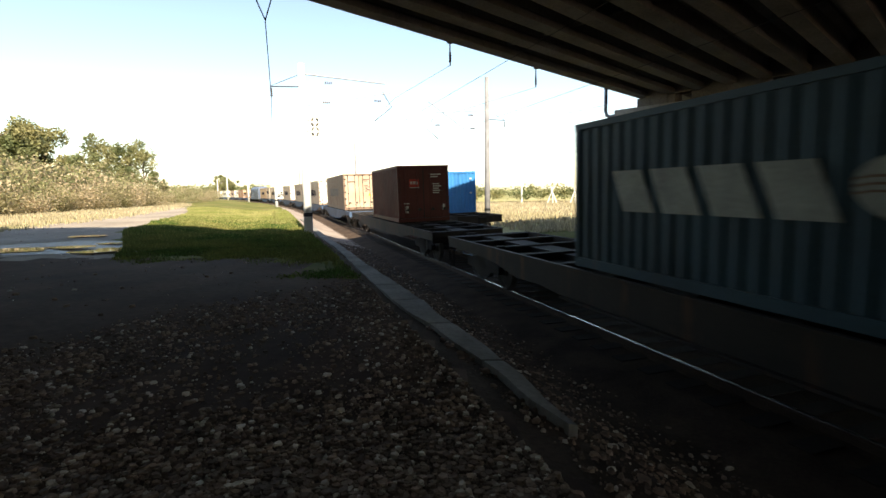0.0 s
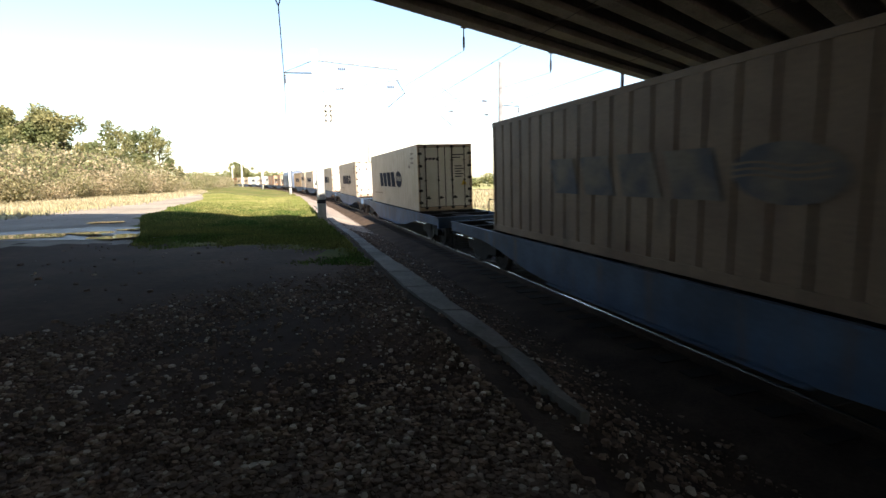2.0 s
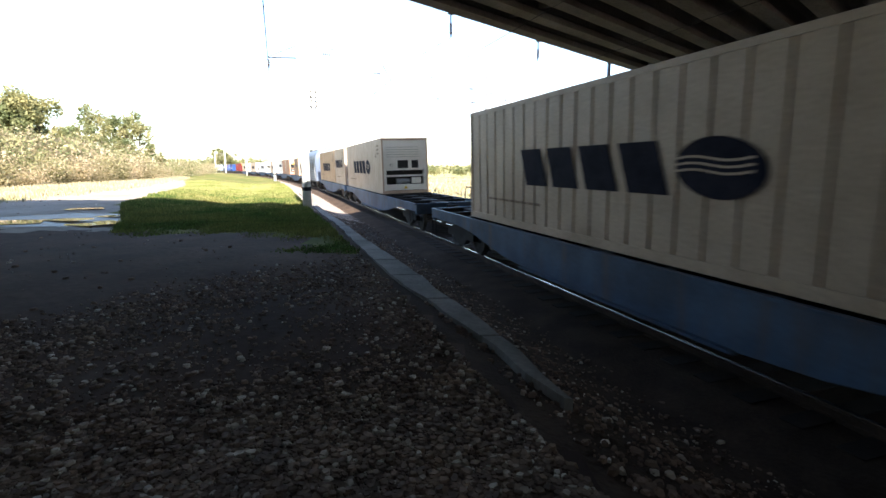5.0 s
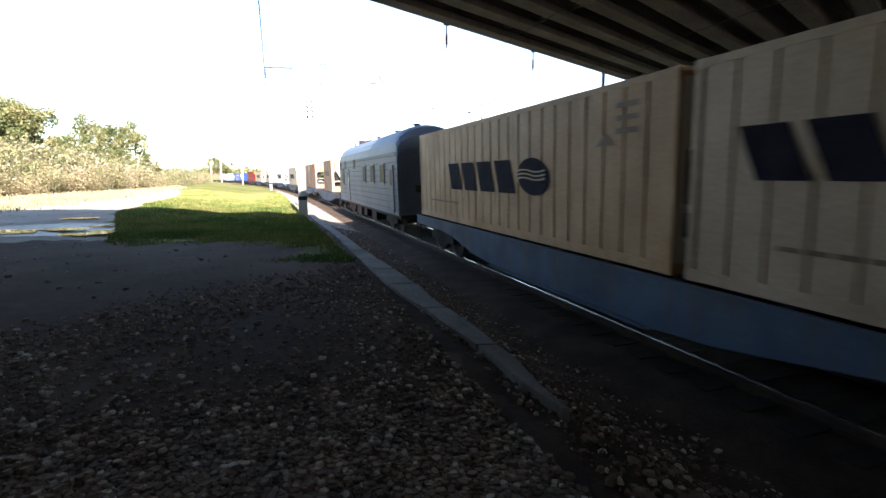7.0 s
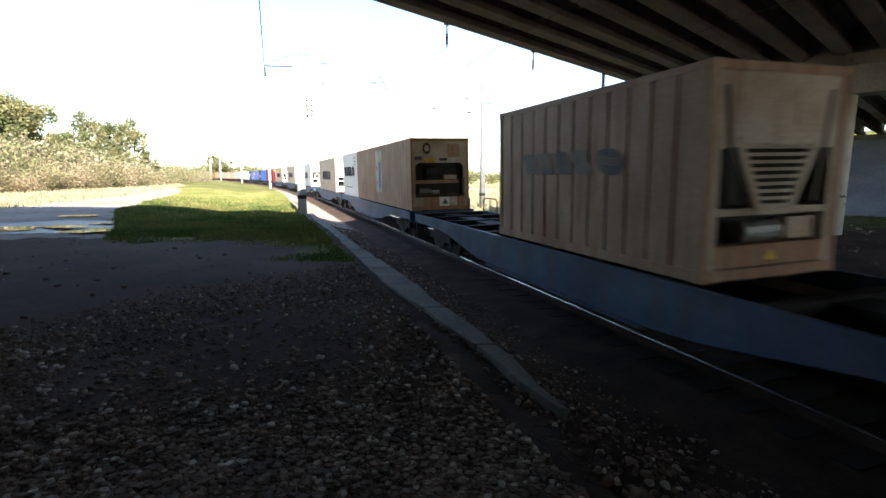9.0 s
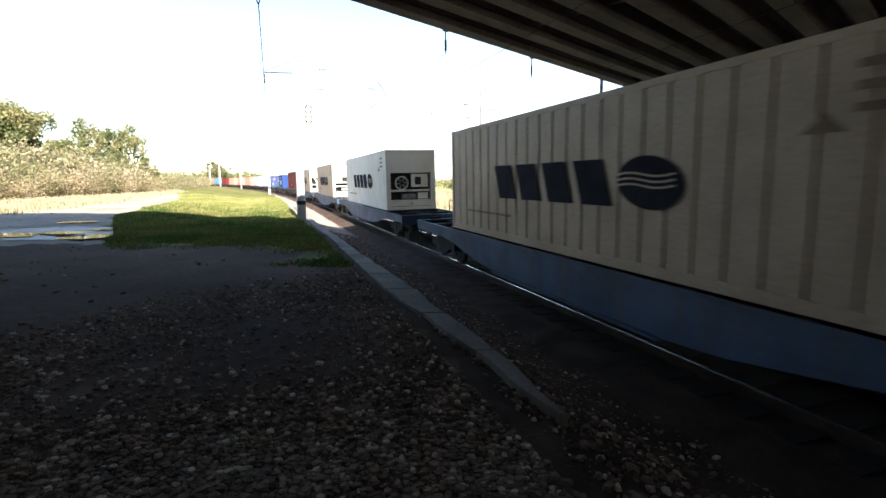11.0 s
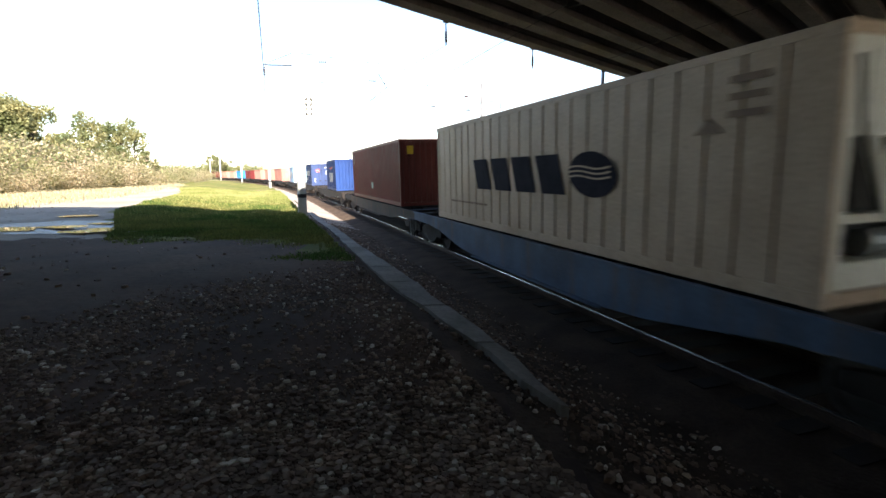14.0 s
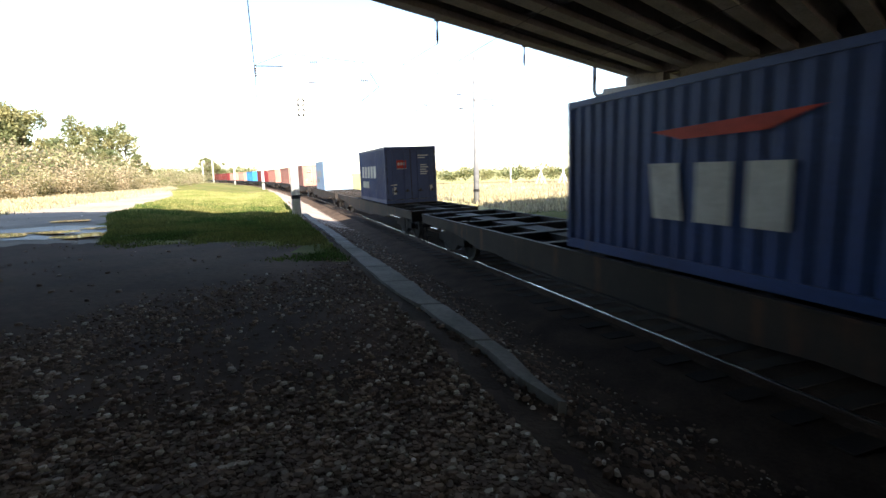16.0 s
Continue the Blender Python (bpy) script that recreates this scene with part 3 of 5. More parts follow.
def container(length, h, paint, label, end="doors", side="reefer", mark="bars", tint=None):
    """A freight container, its base's middle at the origin, its near end towards -y."""
    c = tagged(new("shipping_container"), label, "shipping container")
    mat = PAINT[paint]
    L, W = length / 2, CW / 2
    # frame: corner posts, rails
    for sx in (-1, 1):
        for sy in (-1, 1):
            bm = bmesh.new()
            box(bm, sx * W - 0.08 * (sx > 0) - 0.0, sx * W + 0.08 * (sx < 0), sy * L - 0.1 * (sy > 0), sy * L + 0.1 * (sy < 0), 0.0, h)
            bmesh.ops.bevel(bm, geom=bm.edges[:], offset=0.012, segments=1)
            part("corner_post", bm, mat, c)
            for z in (0.0, h - 0.118):
                bm = bmesh.new()
                x0, y0 = sx * W, sy * L
                box(bm, min(x0 + 0.006 * sx, x0 - 0.16 * sx), max(x0 + 0.006 * sx, x0 - 0.16 * sx), min(y0 + 0.006 * sy, y0 - 0.18 * sy), max(y0 + 0.006 * sy, y0 - 0.18 * sy), z - 0.004, z + 0.122)
                part("corner_casting", bm, mat, c)
        bm = bmesh.new()
        x = sx * W
        box(bm, min(x, x - 0.06 * sx), max(x, x - 0.06 * sx), -L + 0.1, L - 0.1, h - 0.1, h)
        part("top_rail", bm, mat, c)
        bm = bmesh.new()
        box(bm, min(x, x - 0.06 * sx), max(x, x - 0.06 * sx), -L + 0.1, L - 0.1, 0.0, 0.16)
        part("bottom_rail", bm, mat, c)
        bm = bmesh.new()
        if side == "reefer":
            corrugated(bm, length - 0.2, h, 0.5, 0.026, lambda u, d, z: (sx * (W - 0.012 + d), -L + 0.1 + u, z), (0.865, 0.9, 0.965))
        else:
            corrugated(bm, length - 0.2, h, 0.278, 0.036, lambda u, d, z: (sx * (W - 0.012 + d), -L + 0.1 + u, z))
        part("side_wall", bm, mat, c)
    bm = bmesh.new()
    box(bm, -W + 0.05, W - 0.05, -L + 0.06, L - 0.06, h - 0.05, h - 0.012)
    part("roof_panel", bm, mat, c)
    bm = bmesh.new()
    box(bm, -W + 0.08, W - 0.08, -L + 0.1, L - 0.1, 0.1, 0.17)
    part("floor_panel", bm, M_DARKSTEEL, c)
    bm = bmesh.new()
    corrugated(bm, CW - 0.16, h, 0.278, 0.03, lambda u, d, z: (-W + 0.08 + u, L - 0.03 + d, z))
    part("rear_wall", bm, mat, c)
    y = -L
    for z0, z1 in ((h - 0.12, h), (0.0, 0.15)):
        bm = bmesh.new()
        box(bm, -W + 0.08, W - 0.08, y, y + 0.08, z0, z1)
        part("end_rail", bm, mat, c)
    if end == "wall":
        bm = bmesh.new()
        corrugated(bm, CW - 0.16, h, 0.25, 0.045, lambda u, d, z: (-W + 0.08 + u, y + 0.015 - d, z))
        part("end_wall", bm, mat, c)
        if mark == "stickers":
            bm = bmesh.new()
            box(bm, -0.88, -0.62, y - 0.035, y + 0.05, h - 0.62, h - 0.28)
            part("data_plate", bm, M_YELLOW, c, "yellow plate")
        for k in (0, 4):
            bm = bmesh.new()
            box(bm, 0.82, 0.94, y - 0.036, y + 0.03, h - 0.5 - k * 0.22, h - 0.4 - k * 0.22)
            part("text_bar", bm, M_LOGO_WHITE, c)
    elif end == "doors":
        for sx in (-1, 1):
            bm = bmesh.new()
            x0, x1 = sorted((sx * 0.012, sx * (W - 0.1)))
            box(bm, x0, x1, y + 0.02, y + 0.07, 0.16, h - 0.13)
            bmesh.ops.bevel(bm, geom=bm.edges[:], offset=0.015, segments=1)
            door = part("door", bm, PAINT["white"] if paint == "cream" else PAINT["cream"] if paint == "weathered" else mat, c)
            for fx in (0.28, 0.78):
                xx = sx * fx * (W - 0.1)
                bm = bmesh.new()
                tube(bm, (xx, y - 0.02, 0.05), (xx, y - 0.02, h - 0.05), 0.021, None, 6)
                part("lock_bar", bm, M_DARKSTEEL if paint in ("cream", "weathered", "white", "tan") else mat, door)
                for z, a, b in ((0.08, 0.06, 0.09), (h - 0.16, 0.06, 0.09), (0.45 * h, 0.045, 0.05), (0.75 * h, 0.045, 0.05)):
                    bm = bmesh.new()
                    box(bm, xx - a, xx + a, y - 0.05, y + 0.025, z, z + b)
                    part("lock_cam", bm, M_DARKSTEEL if paint in ("cream", "weathered", "white", "tan") else mat, door)
                bm = bmesh.new()
                box(bm, xx - 0.02, xx + 0.2, y - 0.055, y - 0.03, 0.52, 0.56)
                box(bm, xx + 0.06, xx + 0.14, y - 0.05, y + 0.025, 0.5, 0.62)
                part("lock_handle", bm, M_DARKSTEEL, door)
            for k in range(5):
                bm = bmesh.new()
                z = 0.3 + k * (h - 0.75) / 4
                x = sx * (W - 0.03)
                box(bm, min(x, x - sx * 0.16), max(x, x - sx * 0.16), y - 0.03, y + 0.025, z, z + 0.11)
                part("hinge", bm, M_DARKSTEEL if paint in ("cream", "weathered", "white", "tan") else mat, door)
        bm = bmesh.new()
        box(bm, -0.015, 0.015, y + 0.005, y + 0.06, 0.16, h - 0.13)
        part("door_gasket", bm, M_BLACK, c)
        for sx in (-1, 1):
            bm = bmesh.new()
            x = sx * (W - 0.09)
            box(bm, x - 0.014, x + 0.014, y + 0.004, y + 0.06, 0.16, h - 0.13)
            part("door_gasket", bm, M_BLACK, c)
        for z in (0.155, h - 0.135):
            bm = bmesh.new()
            box(bm, -W + 0.09, W - 0.09, y + 0.004, y + 0.06, z, z + 0.022)
            part("door_gasket", bm, M_BLACK, c)
        for k, (xx, z, w) in enumerate(((0.35, 0.83, 0.5), (0.35, 0.79, 0.35), (0.45, 0.66, 0.3), (0.45, 0.62, 0.4), (0.45, 0.58, 0.28), (0.45, 0.54, 0.36), (0.45, 0.5, 0.3))):
            bars = bmesh.new()
            box(bars, xx, xx + w, y + 0.008, y + 0.021, z * h, z * h + 0.045)
            part("text_bar", bars, M_LOGO_NAVY if paint in ("cream", "weathered", "white", "tan") else M_LOGO_WHITE, c)
        bm = bmesh.new()
        if paint in ("cream", "weathered", "white", "tan"):
            plate(bm, [(0.72, y + 0.006, 0.38 * h), (0.98, y + 0.006, 0.38 * h), (0.85, y + 0.006, 0.46 * h)], (0, 0.013, 0))
            part("warning_triangle", bm, M_YELLOW, c, "yellow warning triangle")
            for k in range(4):
                bm = bmesh.new()
                a = -0.9 + k * 0.16
                plate(bm, [(a, y + 0.004, 0.765 * h), (a + 0.12, y + 0.004, 0.765 * h), (a + 0.16, y + 0.004, 0.8 * h), (a + 0.04, y + 0.004, 0.8 * h)], (0, 0.014, 0))
                part("mark_bar", bm, M_LOGO_NAVY, c)
        else:
            box(bm, -0.66, -0.22, y - 0.012, y + 0.021, 0.62 * h, 0.76 * h)
            part("sign_plate", bm, M_LOGO_RED, c, "red sign plate")
            for x0, x1, z0, z1 in [(-0.62 + k * 0.13, -0.53 + k * 0.13, 0.67, 0.72) for k in range(3)] + [(-0.66, -0.22, 0.605, 0.615), (-0.95, -0.7, 0.32, 0.34), (-0.9, -0.74, 0.16, 0.29), (0.86, 1.0, 0.2, 0.3)]:
                bm = bmesh.new()
                box(bm, x0, x1, y - 0.015, y + 0.02, z0 * h, z1 * h)
                part("sticker", bm, M_LOGO_WHITE, c)
    else:
        machinery(c, y, h, mat, end)
    marks(c, mark, length, h)
    return c


def arched_machinery(c, y, h):
    """A worn cooling unit: closed upper panel, dark arched bay, shelf and open compressor bay."""
    W = CW / 2
    skin = PAINT["weathered_white"]
    bm = bmesh.new()
    box(bm, -W + 0.08, W - 0.08, y + 0.36, y + 0.42, 0.15, h - 0.12)
    part("recess_back", bm, M_BLACK, c, "dark recess")
    z0, z1 = 0.43 * h, 0.66 * h
    bm = bmesh.new()
    plate(bm, [(-W + 0.08, y + 0.03, h - 0.12), (-W + 0.08, y + 0.03, z0), (-W + 0.2, y + 0.03, z0), (-W + 0.2, y + 0.03, z1 - 0.12), (-W + 0.34, y + 0.03, z1),
               (W - 0.38, y + 0.03, z1), (W - 0.24, y + 0.03, z1 - 0.12), (W - 0.24, y + 0.03, z0), (W - 0.08, y + 0.03, z0), (W - 0.08, y + 0.03, h - 0.12)], (0, 0.05, 0))
    part("upper_panel", bm, skin, c)
    for sx in (-1, 1):
        bm = bmesh.new()
        x = sx * (W - 0.08)
        box(bm, min(x, x - sx * 0.1), max(x, x - sx * 0.1), y + 0.03, y + 0.36, 0.15, z0)
        part("side_panel", bm, skin, c)
    ring = []
    for a in range(17):
        q = a * math.pi / 8
        ring.append([(-0.55 + r * math.cos(q), y + d, 0.86 * h + 1.35 * r * math.sin(q)) for r, d in ((0.09, 0.03), (0.1, -0.01), (0.16, -0.01), (0.17, 0.03))])
    bm = bmesh.new()
    box(bm, -0.8, -0.3, y + 0.012, y + 0.03, 0.76 * h, 0.95 * h)
    vent = part("vent_plate", bm, skin, c)
    bm = bmesh.new()
    loft(bm, ring, caps=False)
    part("vent_ring", bm, M_DARKSTEEL, vent)
    bm = bmesh.new()
    box(bm, 0.3, 0.82, y + 0.01, y + 0.03, 0.74 * h, 0.92 * h)
    bmesh.ops.bevel(bm, geom=bm.edges[:], offset=0.008, segments=1)
    part("access_panel", bm, PAINT["cream_rusty"], c)
    for x0, x1, a, b, m in ((-1.05, -0.75, 0.7, 0.75, M_WAGON_BLUE), (-0.62, -0.25, 0.66, 0.73, M_YELLOW), (-0.02, 0.3, 0.69, 0.725, M_RAIL), (0.45, 0.65, 0.66, 0.72, M_LOGO_WHITE)):
        bm = bmesh.new()
        box(bm, x0, x1, y + 0.018, y + 0.03, a * h, b * h)
        part("sticker", bm, m, c)
    bm = bmesh.new()
    box(bm, 0.22, 0.72, y + 0.1, y + 0.35, z0, z0 + 0.17)
    part("control_box", bm, skin, c)
    bm = bmesh.new()
    tube(bm, (-0.55, y + 0.3, z0 + 0.28), (-0.05, y + 0.3, z0 + 0.28), 0.24, None, 14)
    part("fan_motor", bm, M_DARKSTEEL, c)
    bm = bmesh.new()
    box(bm, -W + 0.18, W - 0.45, y + 0.03, y + 0.34, z0 - 0.16, z0 - 0.03)
    part("shelf_bar", bm, PAINT["cream_rusty"], c)
    bm = bmesh.new()
    tube(bm, (-0.85, y + 0.2, 0.27 * h), (-0.35, y + 0.2, 0.27 * h), 0.13, 0.09, 12)
    tube(bm, (-0.3, y + 0.2, 0.25 * h), (0.0, y + 0.2, 0.25 * h), 0.08, None, 10)
    part("compressor", bm, M_STEEL, c)
    bm = bmesh.new()
    box(bm, -W + 0.18, W - 0.18, y + 0.04, y + 0.3, 0.195 * h, 0.22 * h)
    part("tray", bm, M_RAIL, c)
    for x0, x1, m in ((-1.1, -0.72, skin), (-0.7, -0.42, PAINT["cream_rusty"]), (-0.4, -0.06, PAINT["rust_brown"]), (-0.03, 0.4, PAINT["white"]), (0.43, 0.72, skin), (0.75, 1.1, PAINT["cream_rusty"])):
        bm = bmesh.new()
        box(bm, x0, x1, y + 0.03, y + 0.1, 0.15, 0.18 * h)
        part("sump_panel", bm, m, c)
    bm = bmesh.new()
    plate(bm, [(0.05, y + 0.02, 0.23), (0.33, y + 0.02, 0.23), (0.19, y + 0.02, 0.44)], (0, 0.012, 0))
    part("warning_triangle", bm, M_LOGO_FADED, c)


def machinery(c, y, h, mat, style):
    """The cooling unit in the end wall."""
    if style == "arch":
        arched_machinery(c, y, h)
        return
    W = CW / 2
    white = PAINT["weathered_white" if mat is PAINT["cream_rusty"] else "white"]
    bm = bmesh.new()
    box(bm, -W + 0.08, W - 0.08, y + 0.35, y + 0.42, 0.15, h - 0.12)
    part("recess_back", bm, M_BLACK, c, "dark recess")
    zs = 0.62 * h
    bm = bmesh.new()
    box(bm, -W + 0.08, W - 0.08, y + 0.03, y + 0.35, zs, h - 0.12)
    bmesh.ops.bevel(bm, geom=bm.edges[:], offset=0.02, segments=1)
    part("evaporator_panel", bm, white, c)
    for sx in (-1, 1):
        bm = bmesh.new()
        x = sx * (W - 0.08)
        box(bm, min(x, x - sx * 0.14), max(x, x - sx * 0.14), y + 0.02, y + 0.35, 0.15, zs)
        part("side_panel", bm, white, c)
        bm = bmesh.new()
        x = sx * 0.55
        box(bm, x - 0.26, x + 0.26, y + 0.015, y + 0.034, zs + 0.3, h - 0.25)
        bmesh.ops.bevel(bm, geom=bm.edges[:], offset=0.006, segments=1)
        part("access_panel", bm, white, c)
    bm = bmesh.new()
    box(bm, -W + 0.2, W - 0.2, y + 0.02, y + 0.33, 0.17, 0.46)
    part("sump_panel", bm, white if style != "vee" else mat, c)
    bm = bmesh.new()
    plate(bm, [(-0.1, y + 0.015, 0.24), (0.1, y + 0.015, 0.24), (0, y + 0.015, 0.4)], (0, 0.012, 0))
    part("warning_triangle", bm, M_YELLOW, c)
    bm = bmesh.new()
    box(bm, -W + 0.2, W - 0.2, y + 0.05, y + 0.3, 0.86, 0.95)
    part("shelf_bar", bm, white, c)
    bm = bmesh.new()
    tube(bm, (-0.45, y + 0.2, 0.62), (0.25, y + 0.2, 0.62), 0.15, None, 12)
    part("compressor", bm, M_STEEL, c, smooth=False)
    bm = bmesh.new()
    box(bm, 0.35, 0.85, y + 0.08, y + 0.3, 0.5, 0.8)
    part("control_box", bm, white, c)
    if style in ("vee", "veefan"):
        z0, z1, a0, a1 = 0.33 * h, 0.64 * h, 0.22, 0.62
        bm = bmesh.new()
        for sx in (-1, 1):
            plate(bm, [(sx * a0, y + 0.01, z0), (sx * (a0 + 0.12), y + 0.01, z0), (sx * (a1 + 0.14), y + 0.01, z1), (sx * a1, y + 0.01, z1)], (0, 0.08, 0))
        box(bm, -a0 - 0.1, a0 + 0.1, y + 0.01, y + 0.09, z0 - 0.07, z0)
        box(bm, -a1 - 0.1, a1 + 0.1, y + 0.01, y + 0.09, z1, z1 + 0.08)
        part("grille_frame", bm, white, c)
        if style == "vee":
            for k in range(9):
                f = (k + 0.5) / 9
                w = a0 + (a1 - a0) * f
                bm = bmesh.new()
                z = z0 + (z1 - z0) * f
                box(bm, -w, w, y + 0.03, y + 0.07, z - 0.022, z + 0.022)
                part("grille_slat", bm, white, c)
        else:
            fan(c, 0, y, 0.49 * h, 0.3, white)
        for sx in (-1, 1):
            bm = bmesh.new()
            plate(bm, [(sx * 0.7, y + 0.02, z0 + 0.1), (sx * 0.78, y + 0.02, z0 + 0.1), (sx * 1.0, y + 0.02, h - 0.3), (sx * 0.92, y + 0.02, h - 0.3)], (0, 0.02, 0))
            part("brace_strip", bm, M_DARKSTEEL, c)
    elif style == "fan":
        fan(c, -0.45, y, 0.45 * h, 0.28, white)
        bm = bmesh.new()
        box(bm, 0.05, 0.85, y + 0.06, y + 0.3, 0.38 * h, 0.6 * h)
        part("control_cabinet", bm, white, c)
        bm = bmesh.new()
        box(bm, 0.2, 0.5, y + 0.045, y + 0.07, 0.42 * h, 0.55 * h)
        part("screen_door", bm, M_BLACK, c)
    else:
        fan(c, -0.75, y, 0.52 * h, 0.18, white)
        for x0, x1 in ((-0.4, 0.15), (0.35, 0.7)):
            bm = bmesh.new()
            box(bm, x0, x1, y + 0.012, y + 0.03, 0.46 * h, 0.6 * h)
            part("vent_opening", bm, M_BLACK, c)
        bm = bmesh.new()
        box(bm, -W + 0.1, W - 0.1, y + 0.03, y + 0.3, 0.42 * h, zs)
        part("condenser_panel", bm, white, c)
        for k in range(5):
            bm = bmesh.new()
            z = 0.66 * h + k * 0.12
            box(bm, -0.95, 0.75, y + 0.0, y + 0.035, z, z + 0.02)
            part("louvre", bm, M_LOGO_GREY, c)


def fan(c, x, y, z, r, mat):
    bm = bmesh.new()
    n = 20
    loft(bm, [[(x + q * math.cos(t * 2 * math.pi / n), y + d, z + q * math.sin(t * 2 * math.pi / n)) for q, d in ((r, 0.0), (r + 0.05, 0.0), (r + 0.05, 0.12), (r, 0.12))] for t in range(n + 1)], caps=False)
    bmesh.ops.remove_doubles(bm, verts=bm.verts[:], dist=0.001)
    ring = part("fan_ring", bm, mat, c)
    for k in range(6):
        bm = bmesh.new()
        a = k * math.pi / 3
        plate(bm, [(x + q * math.cos(a + w), y + 0.06, z + q * math.sin(a + w)) for q, w in ((0.05, -0.4), (r, -0.05), (r, 0.3), (0.05, 0.4))], (0, 0.012, 0))
        part("fan_blade", bm, M_STEEL, ring)
    bm = bmesh.new()
    tube(bm, (x, y + 0.03, z), (x, y + 0.1, z), 0.08, None, 10)
    part("fan_hub", bm, M_BLACK, ring)


def marks(c, mark, length, h):
    x, out = -CW / 2 + 0.0, -0.006
    L = length / 2
    if mark == "bars":           # wide slanted mark near the far end
        long = length > 8
        logo_bars(c, x, L - 3.3 if long else L - 0.95, 5.7 if long else 4.0, (0.35 if long else 0.47) * h, (0.27 if long else 0.22) * h, M_LOGO_NAVY, -0.28, out)
        bm = bmesh.new()
        for k in range(3):
            box(bm, x + out, x, -L + 0.75, -L + 1.25, h * (0.86 - 0.07 * k), h * (0.89 - 0.07 * k))
            part("text_bar", bm, PAINT["weathered"], c)
            bm = bmesh.new()
        plate(bm, [(x, -L + 1.3, 0.66 * h), (x, -L + 1.75, 0.66 * h), (x, -L + 1.52, 0.73 * h)], (out, 0, 0))
        part("warning_triangle", bm, PAINT["weathered"], c)
        for k in range(9):
            bm = bmesh.new()
            box(bm, x + out, x, L - 1.5 - k * 0.3, L - 1.26 - k * 0.3, 0.2 * h, 0.22 * h)
            part("text_bar", bm, PAINT["weathered"], c)
    elif mark == "faded":
        logo_bars(c, x, L - 3.3 if length > 8 else L - 1.4, 5.7 if length > 8 else 3.1, 0.38 * h if length > 8 else 0.5 * h, 0.24 * h if length > 8 else 0.15 * h, M_LOGO_FADED, -0.22, out)
    elif mark == "pale":
        logo_bars(c, x, L - 1.35, 4.4, 0.41 * h, 0.25 * h, M_LOGO_GREY, -0.28, out)
    elif mark == "panel":
        bm = bmesh.new()
        box(bm, x + out, x, -0.85, 0.55, 0.2 * h, 0.92 * h)
        part("faded_panel", bm, PAINT["weathered_white"], c, "faded whitish panel")
        blue = material("blue_mark", (0.04, 0.085, 0.19), None, 0.6, bump=0)
        bm = bmesh.new()
        box(bm, x + 1.6 * out, x, -0.56, -0.2, 0.28 * h, 0.72 * h)
        part("mark_block", bm, blue, c)
        for (yy, zz), m in (((-0.1, 0.83), M_YELLOW), ((0.1, 0.76), M_YELLOW), ((0.35, 0.62), M_LOGO_RED), ((0.2, 0.36), M_LOGO_RED)):
            bm = bmesh.new()
            plate(bm, [(x, yy + (0.17 if t % 2 == 0 else 0.07) * math.sin(t * math.pi / 5), zz * h + (0.17 if t % 2 == 0 else 0.07) * math.cos(t * math.pi / 5)) for t in range(10)], ((1.3 if zz > 0.8 else 1.6) * out, 0, 0))
            part("star", bm, m, c)
    elif mark == "stickers":
        for y0, y1, z0, z1 in ((-0.3, 0.15, 0.22, 0.33), (L - 0.75, L - 0.5, 0.86, 0.9), (L - 0.75, L - 0.55, 0.79, 0.83), (L - 0.75, L - 0.5, 0.72, 0.75)):
            bm = bmesh.new()
            box(bm, x + out, x, y0, y1, z0 * h, z1 * h)
            part("sticker", bm, M_LOGO_GREY, c)
    elif mark == "three_bars":
        x -= 0.002
        for k in range(3):
            bm = bmesh.new()
            a = L - 2.15 - k * 0.72
            plate(bm, slanted(x, a, a - 0.52, 0.27 * h, 0.57 * h, -0.1 * (k == 0)), (out, 0, 0))
            part("mark_bar", bm, M_LOGO_WHITE, c)
        bm = bmesh.new()
        plate(bm, [(x, L - 2.1, 0.74 * h), (x, L - 2.6, 0.69 * h), (x, L - 3.8, 0.70 * h), (x, L - 4.4, 0.78 * h)], (out, 0, 0))
        part("mark_swoosh", bm, M_LOGO_RED, c)
    elif mark == "white_bars":
        for k in range(5):
            bm = bmesh.new()
            a = L - 0.7 - k * 0.72
            plate(bm, slanted(x, a, a - 0.5, 0.45 * h, 0.68 * h, 0.1), (out, 0, 0))
            part("mark_bar", bm, M_LOGO_WHITE, c)
        bm = bmesh.new()
        plate(bm, [(x, L - 0.8, 0.25 * h), (x, L - 2.4, 0.25 * h), (x, L - 2.4, 0.38 * h), (x, L - 0.8, 0.38 * h)], (out, 0, 0))
        part("mark_block", bm, M_LOGO_GREY, c)


